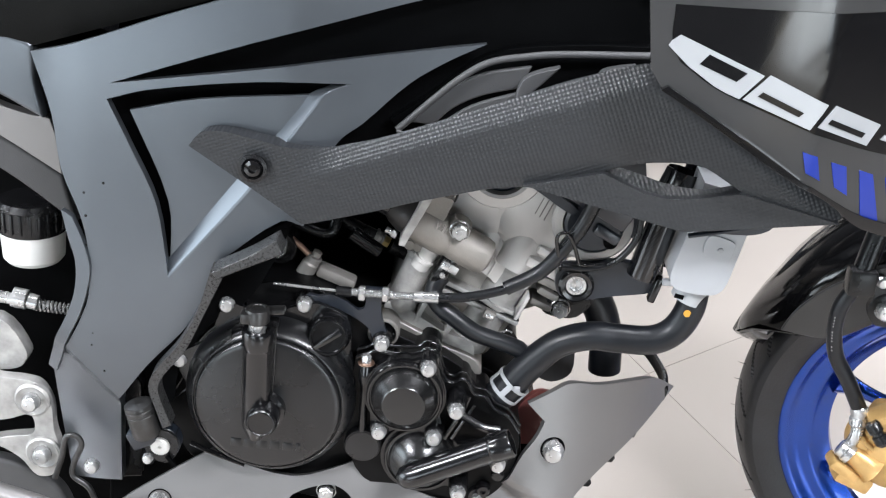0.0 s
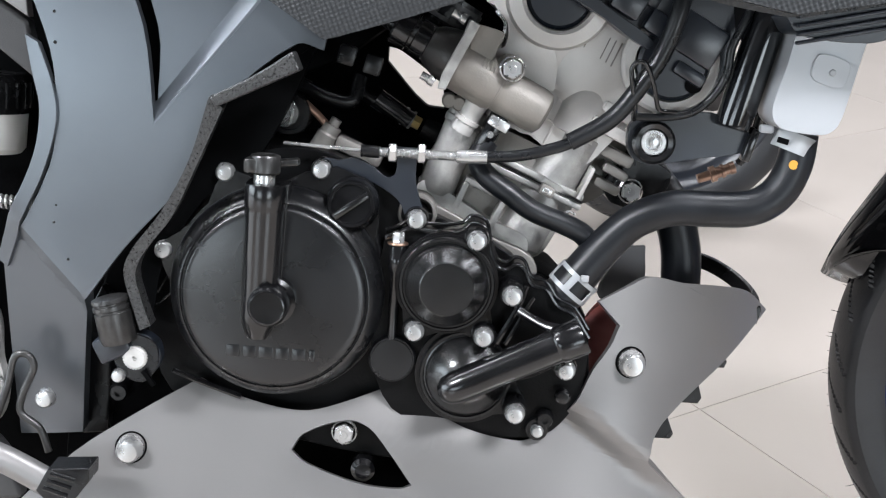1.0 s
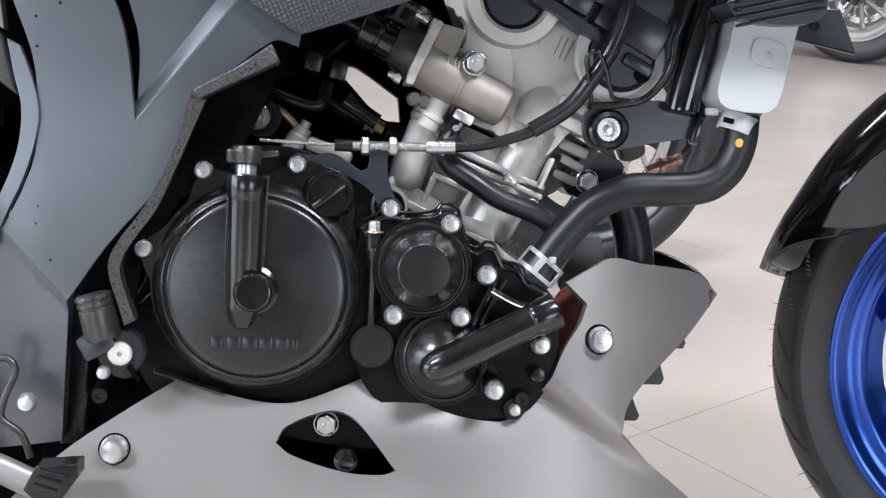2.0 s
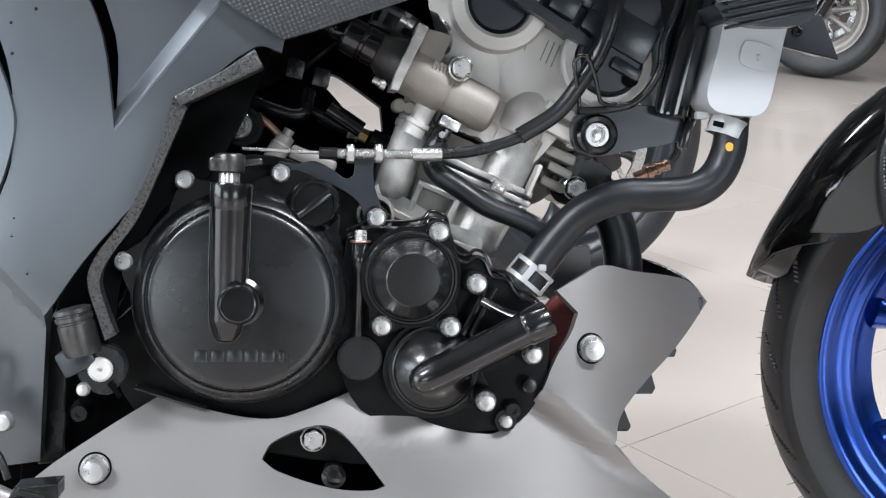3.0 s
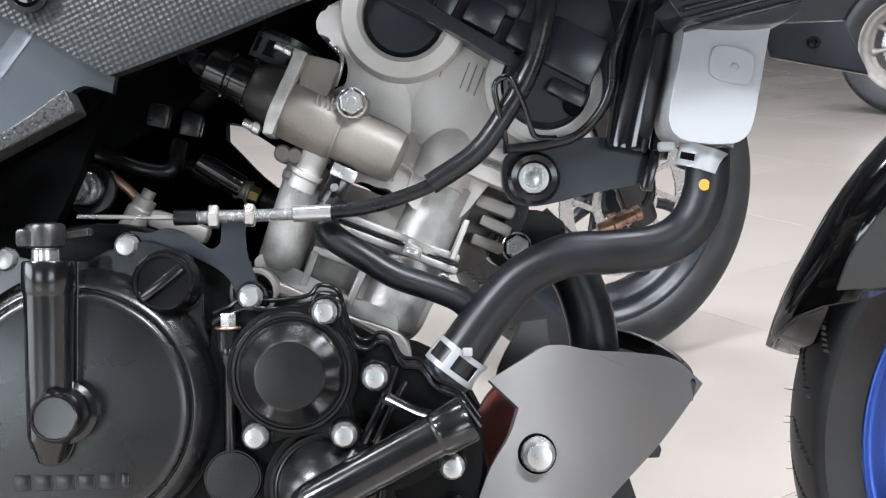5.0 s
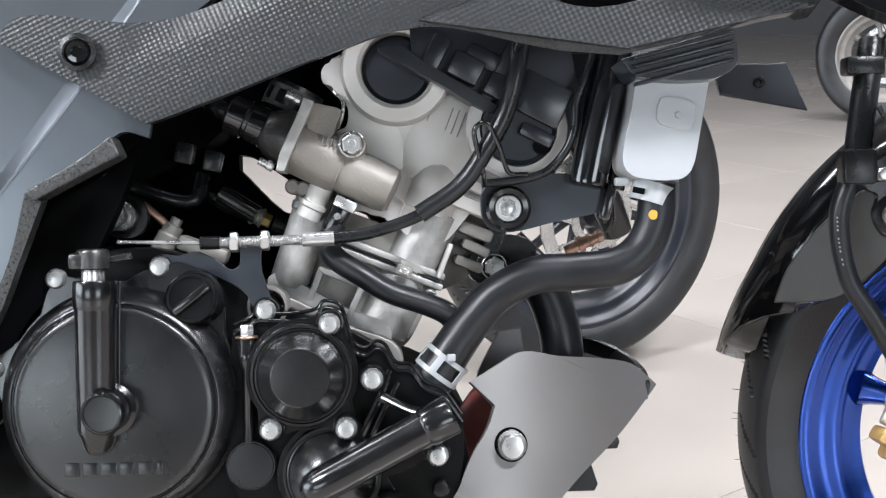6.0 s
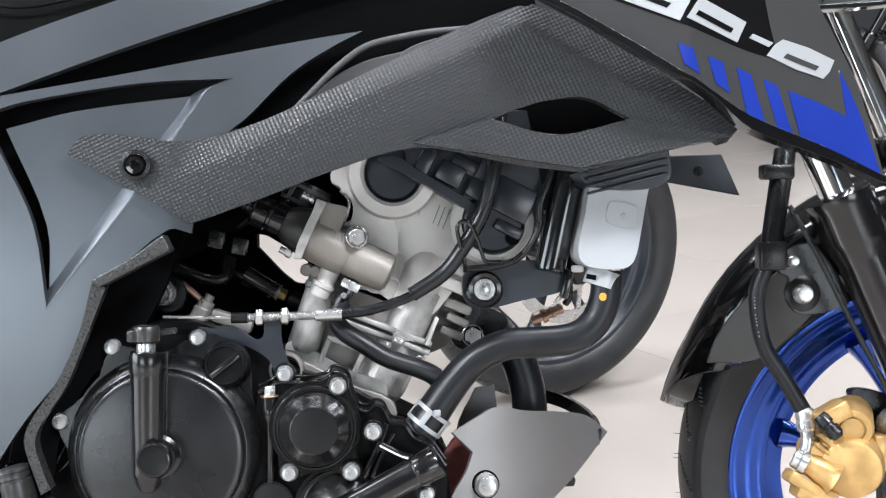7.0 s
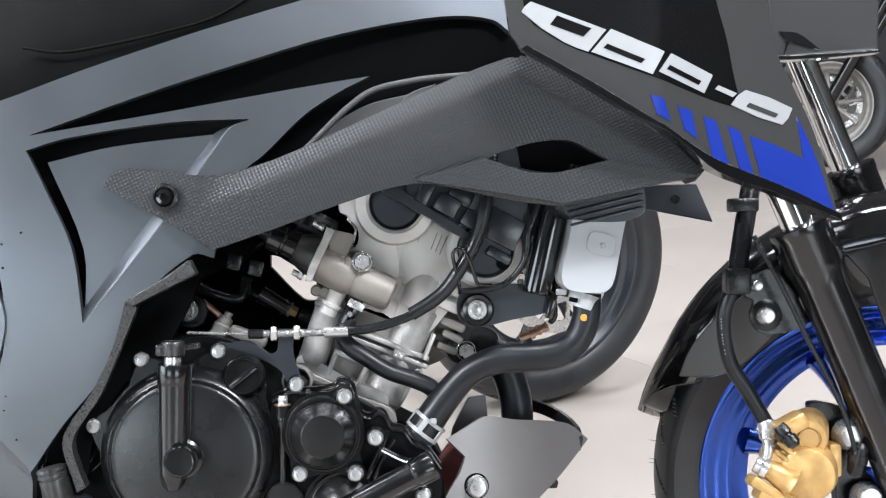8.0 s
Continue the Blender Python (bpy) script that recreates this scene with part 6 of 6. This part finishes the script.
# ---- the dark inner parts and shade backings ----
def inner_parts():
    gap = [(-0.142, 0.553, 1), (-0.129, 0.550), (-0.084, 0.520, 1), (-0.081, 0.494, 1), (-0.101, 0.497), (-0.142, 0.538, 1)]
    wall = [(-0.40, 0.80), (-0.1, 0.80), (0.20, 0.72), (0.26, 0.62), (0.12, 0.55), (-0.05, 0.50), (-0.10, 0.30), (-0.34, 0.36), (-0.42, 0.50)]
    # backing sheet added to keep the space behind the engine in shade
    panel("shade_backing", wall, 0.05, 0.03, BLACK_SHADE, BIKE, [gap], 0.004, "near-black backing sheet for the shade between the engine and the side panel")
    # sump block; the shade inside the cut-out is put into its colour
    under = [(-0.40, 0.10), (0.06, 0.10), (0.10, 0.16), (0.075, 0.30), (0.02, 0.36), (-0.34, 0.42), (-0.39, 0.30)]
    panel("sump", under, -0.095, 0.15, BLACK_SHADE, BIKE, (), 0.006, "sump block behind the belly pan, near-black for the shade there")
    # plain near-black sheet, filling in for the rear frame and swingarm
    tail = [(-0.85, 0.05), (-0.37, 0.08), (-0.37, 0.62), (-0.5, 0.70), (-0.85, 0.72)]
    panel("rear_backing", tail, -0.02, 0.05, BLACK_SHADE, BIKE, (), 0.006, "near-black sheet in place of the rear frame and swingarm")
    # silver bolt and small plug seen through the cut-out
    q = (-0.151, -0.147, 0.212)
    bolt(HEX_BOLT, (q[0], q[1], q[2]), BIKE, 20, "sump_bolt", 1.1)
    lathe("drain_plug", (-0.132, -0.147, 0.178), (0, -1, 0), [(0.011, -0.01), (0.011, 0.004), (0.007, 0.008), (0, 0.009)], BLACK_SATIN, BIKE, "", 24)
    # tail pieces beside the seat
    cowl = [(-0.594, 0.715, 1), (-0.503, 0.710), (-0.470, 0.702, 1), (-0.470, 0.661), (-0.462, 0.623, 1), (-0.507, 0.646), (-0.597, 0.685, 1)]
    panel("tail_cowl", cowl, -0.13, 0.02, PAINT_MATTE, BIKE, (), 0.004, "dark tail cowl")
    rail = [(-0.602, 0.671, 1), (-0.512, 0.632), (-0.480, 0.624), (-0.459, 0.620), (-0.449, 0.560, 1), (-0.514, 0.599), (-0.605, 0.646, 1)]
    panel("grey_rail", rail, -0.12, 0.015, TITAN, BIKE, (), 0.004, "light grey frame cover")
    rail2 = [(-0.610, 0.637, 1), (-0.518, 0.596), (-0.453, 0.557, 1), (-0.438, 0.501, 1), (-0.521, 0.559), (-0.614, 0.600, 1)]
    panel("dark_rail", rail2, -0.112, 0.02, GREY_PLASTIC, BIKE, (), 0.004)
    hose("brake_rod", [(-0.573, -0.100, 0.403), (-0.497, -0.100, 0.396)], 0.007, ZINC, BIKE, "bright brake rod with a spring", 12)
    w0, w1 = Vector((-0.494, -0.100, 0.393)), Vector((-0.439, -0.100, 0.390))
    way = []
    for k in range(97):
        t = k / 96
        way.append(w0.lerp(w1, t) + Vector((0, 0.006 * math.cos(t * 24 * math.pi), 0.006 * math.sin(t * 24 * math.pi))))
    part("rod_spring", swept(bmesh.new(), way, 0.0014, 6), ZINC, BIKE)
    blk = [(-0.605, 0.378, 1), (-0.529, 0.382), (-0.499, 0.342), (-0.507, 0.323), (-0.533, 0.316), (-0.612, 0.305, 1)]
    panel("heel_plate", blk, -0.12, 0.02, ALU_RAW, BIKE, (), 0.004, "silver heel plate")
    # wiring in the shade
    hose("wire_loom", [(-0.246, -0.070, 0.533), (-0.197, -0.080, 0.510), (-0.167, -0.080, 0.505), (-0.160, -0.070, 0.527)], 0.0065, BLACK_PLASTIC, BIKE, "ribbed black wire loom", 10)
    hose("fuel_line", [(-0.142, -0.090, 0.511), (-0.111, -0.090, 0.491)], 0.008, BLACK_SATIN, BIKE, "", 12)
    hose("sender_lead", [(-0.207, -0.100, 0.502), (-0.195, -0.100, 0.492), (-0.187, -0.100, 0.484)], 0.0035, COPPER, BIKE, "", 8)
    for q in ((-0.173, -0.080, 0.546), (-0.149, -0.080, 0.539)):
        block("connector", q, (0.016, 0.012, 0.018), BLACK_PLASTIC, BIKE, Matrix.Rotation(radians(12), 4, "Y"), 0.002)
    o0, o1 = Vector((0.161, -0.060, 0.454)), Vector((0.200, -0.060, 0.470))
    lathe("oxygen_sensor", o0, o1 - o0, [(0, 0), (0.0045, 0), (0.0048, 0.012), (0.0078, 0.0125), (0.0078, 0.0175), (0.0055, 0.018), (0.0055, 0.0225), (0.0066, 0.023), (0.0066, 0.026), (0.0052, 0.0265), (0.0052, 0.031), (0.006, 0.0315), (0.006, 0.036), (0.003, 0.037), (0, 0.037)], COPPER, BIKE, "browned oxygen sensor", 18)
    hose("sensor_lead", [(0.198, -0.060, 0.472), (0.202, -0.065, 0.482), (0.199, -0.070, 0.512)], 0.004, BLACK_PLASTIC, BIKE, "", 8)


inner_parts()


def cowl():
    c = [(0.425, 0.877, 1), (0.560, 0.879, 1), (0.557, 0.782, 1), (0.488, 0.777), (0.437, 0.772, 1)]
    h = panel("headlight_cowl", c, -0.16, 0.02, GREY_DECAL, BIKE, (), 0.004, "grey gloss headlight cowl")
    star = [(0.442, 0.803, 1), (0.463, 0.801), (0.488, 0.783, 1), (0.464, 0.789), (0.455, 0.792), (0.447, 0.777, 1), (0.450, 0.792)]
    panel("dark_mark", star, -0.163, 0.003, BLACK_GLOSS, h, (), 0)
    lip = [(0.436, 0.775, 1), (0.488, 0.778), (0.557, 0.783, 1), (0.557, 0.780, 1), (0.488, 0.773), (0.435, 0.770, 1)]
    panel("cowl_lip", lip, -0.166, 0.02, BLACK_GLOSS, h, (), 0.002)
    back = [(0.447, 0.917, 1), (0.482, 0.917, 1), (0.490, 0.787), (0.461, 0.800, 1)]
    panel("steering_cover", back, -0.15, 0.05, BLACK_GLOSS, BIKE, (), 0.004)


cowl()


# ---- the other motorcycles in the showroom ----
def far_bike(place, yaw, label, rim_r, tyre_r, rim_mat):
    b = tagged(new("parked_motorcycle"), label, "motorcycle", "motorcycles parked behind")
    b.matrix_basis = pose(*place, 0, 0, yaw)
    wheel(b, Vector((0, 0, tyre_r)), Matrix(), rim_r, tyre_r, 0.11, rim_mat, 0.13)
    # forks, mudguard and nose of the parked machine, above the view
    for y in (-0.1, 0.1):
        leg = lathe("fork_leg", (0, y, 0.3), (-0.42, 0, 0.9), [(0.0, -0.03), (0.026, -0.03), (0.028, 0.0), (0.028, 0.3), (0.019, 0.31), (0.019, 0.62), (0, 0.62)], BLACK_SATIN, b, "", 20)
    wheel(b, Vector((-1.38, 0, tyre_r)), Matrix(), rim_r, tyre_r, 0.13, rim_mat, 0.1)
    eng = block("engine", (-0.98, 0, 0.42), (0.36, 0.3, 0.4), BLACK_SATIN, b, None, 0.05)
    lathe("engine_cover", (-0.96, -0.15, 0.38), (0, -1, 0), [(0.1, -0.01), (0.1, 0.02), (0.085, 0.035), (0, 0.04)], ALU_DARK, eng, "", 36)
    tank = [(-1.1, 0.78), (-1.02, 0.92), (-0.8, 1.02), (-0.6, 0.98), (-0.52, 0.86), (-0.62, 0.76)]
    panel("fuel_tank", tank, -0.15, 0.3, BLACK_GLOSS, b, (), 0.07)
    saddle = [(-1.75, 0.86), (-1.45, 0.88), (-1.15, 0.84), (-1.05, 0.78), (-1.1, 0.72), (-1.45, 0.74), (-1.75, 0.8)]
    panel("seat", saddle, -0.13, 0.26, SEAT, b, (), 0.04)
    hose("swingarm", [(-0.95, -0.1, 0.36), (-1.15, -0.1, 0.33), (-1.38, -0.1, 0.3)], 0.024, SLATE, b, "", 14)
    hose("swingarm", [(-0.95, 0.1, 0.36), (-1.15, 0.1, 0.33), (-1.38, 0.1, 0.3)], 0.024, SLATE, b, "", 14)
    hose("frame_tube", [(-0.32, 0, 0.86), (-0.55, -0.08, 0.72), (-0.85, -0.12, 0.6), (-1.0, -0.12, 0.4)], 0.02, SLATE, b, "", 14)
    hose("handlebar", [(-0.5, -0.36, 1.0), (-0.42, -0.18, 1.03), (-0.38, 0, 1.0), (-0.42, 0.18, 1.03), (-0.5, 0.36, 1.0)], 0.012, BLACK_SATIN, b, "", 12)
    lathe("headlight", (-0.2, 0, 0.86), (1, 0, -0.15), [(0, -0.08), (0.07, -0.06), (0.09, 0.0), (0.085, 0.02), (0, 0.03)], BLACK_GLOSS, b, "", 32)
    return b


far_bike((0.36, 1.18, 0), 24, "dark motorcycle with a vented brake disc parked on the tiles", 0.222, 0.302, SLATE)
far_bike((2.2, 4.3, 0), 145, "dark motorcycle parked further back on the tiles", 0.2, 0.3, ALU_DARK)
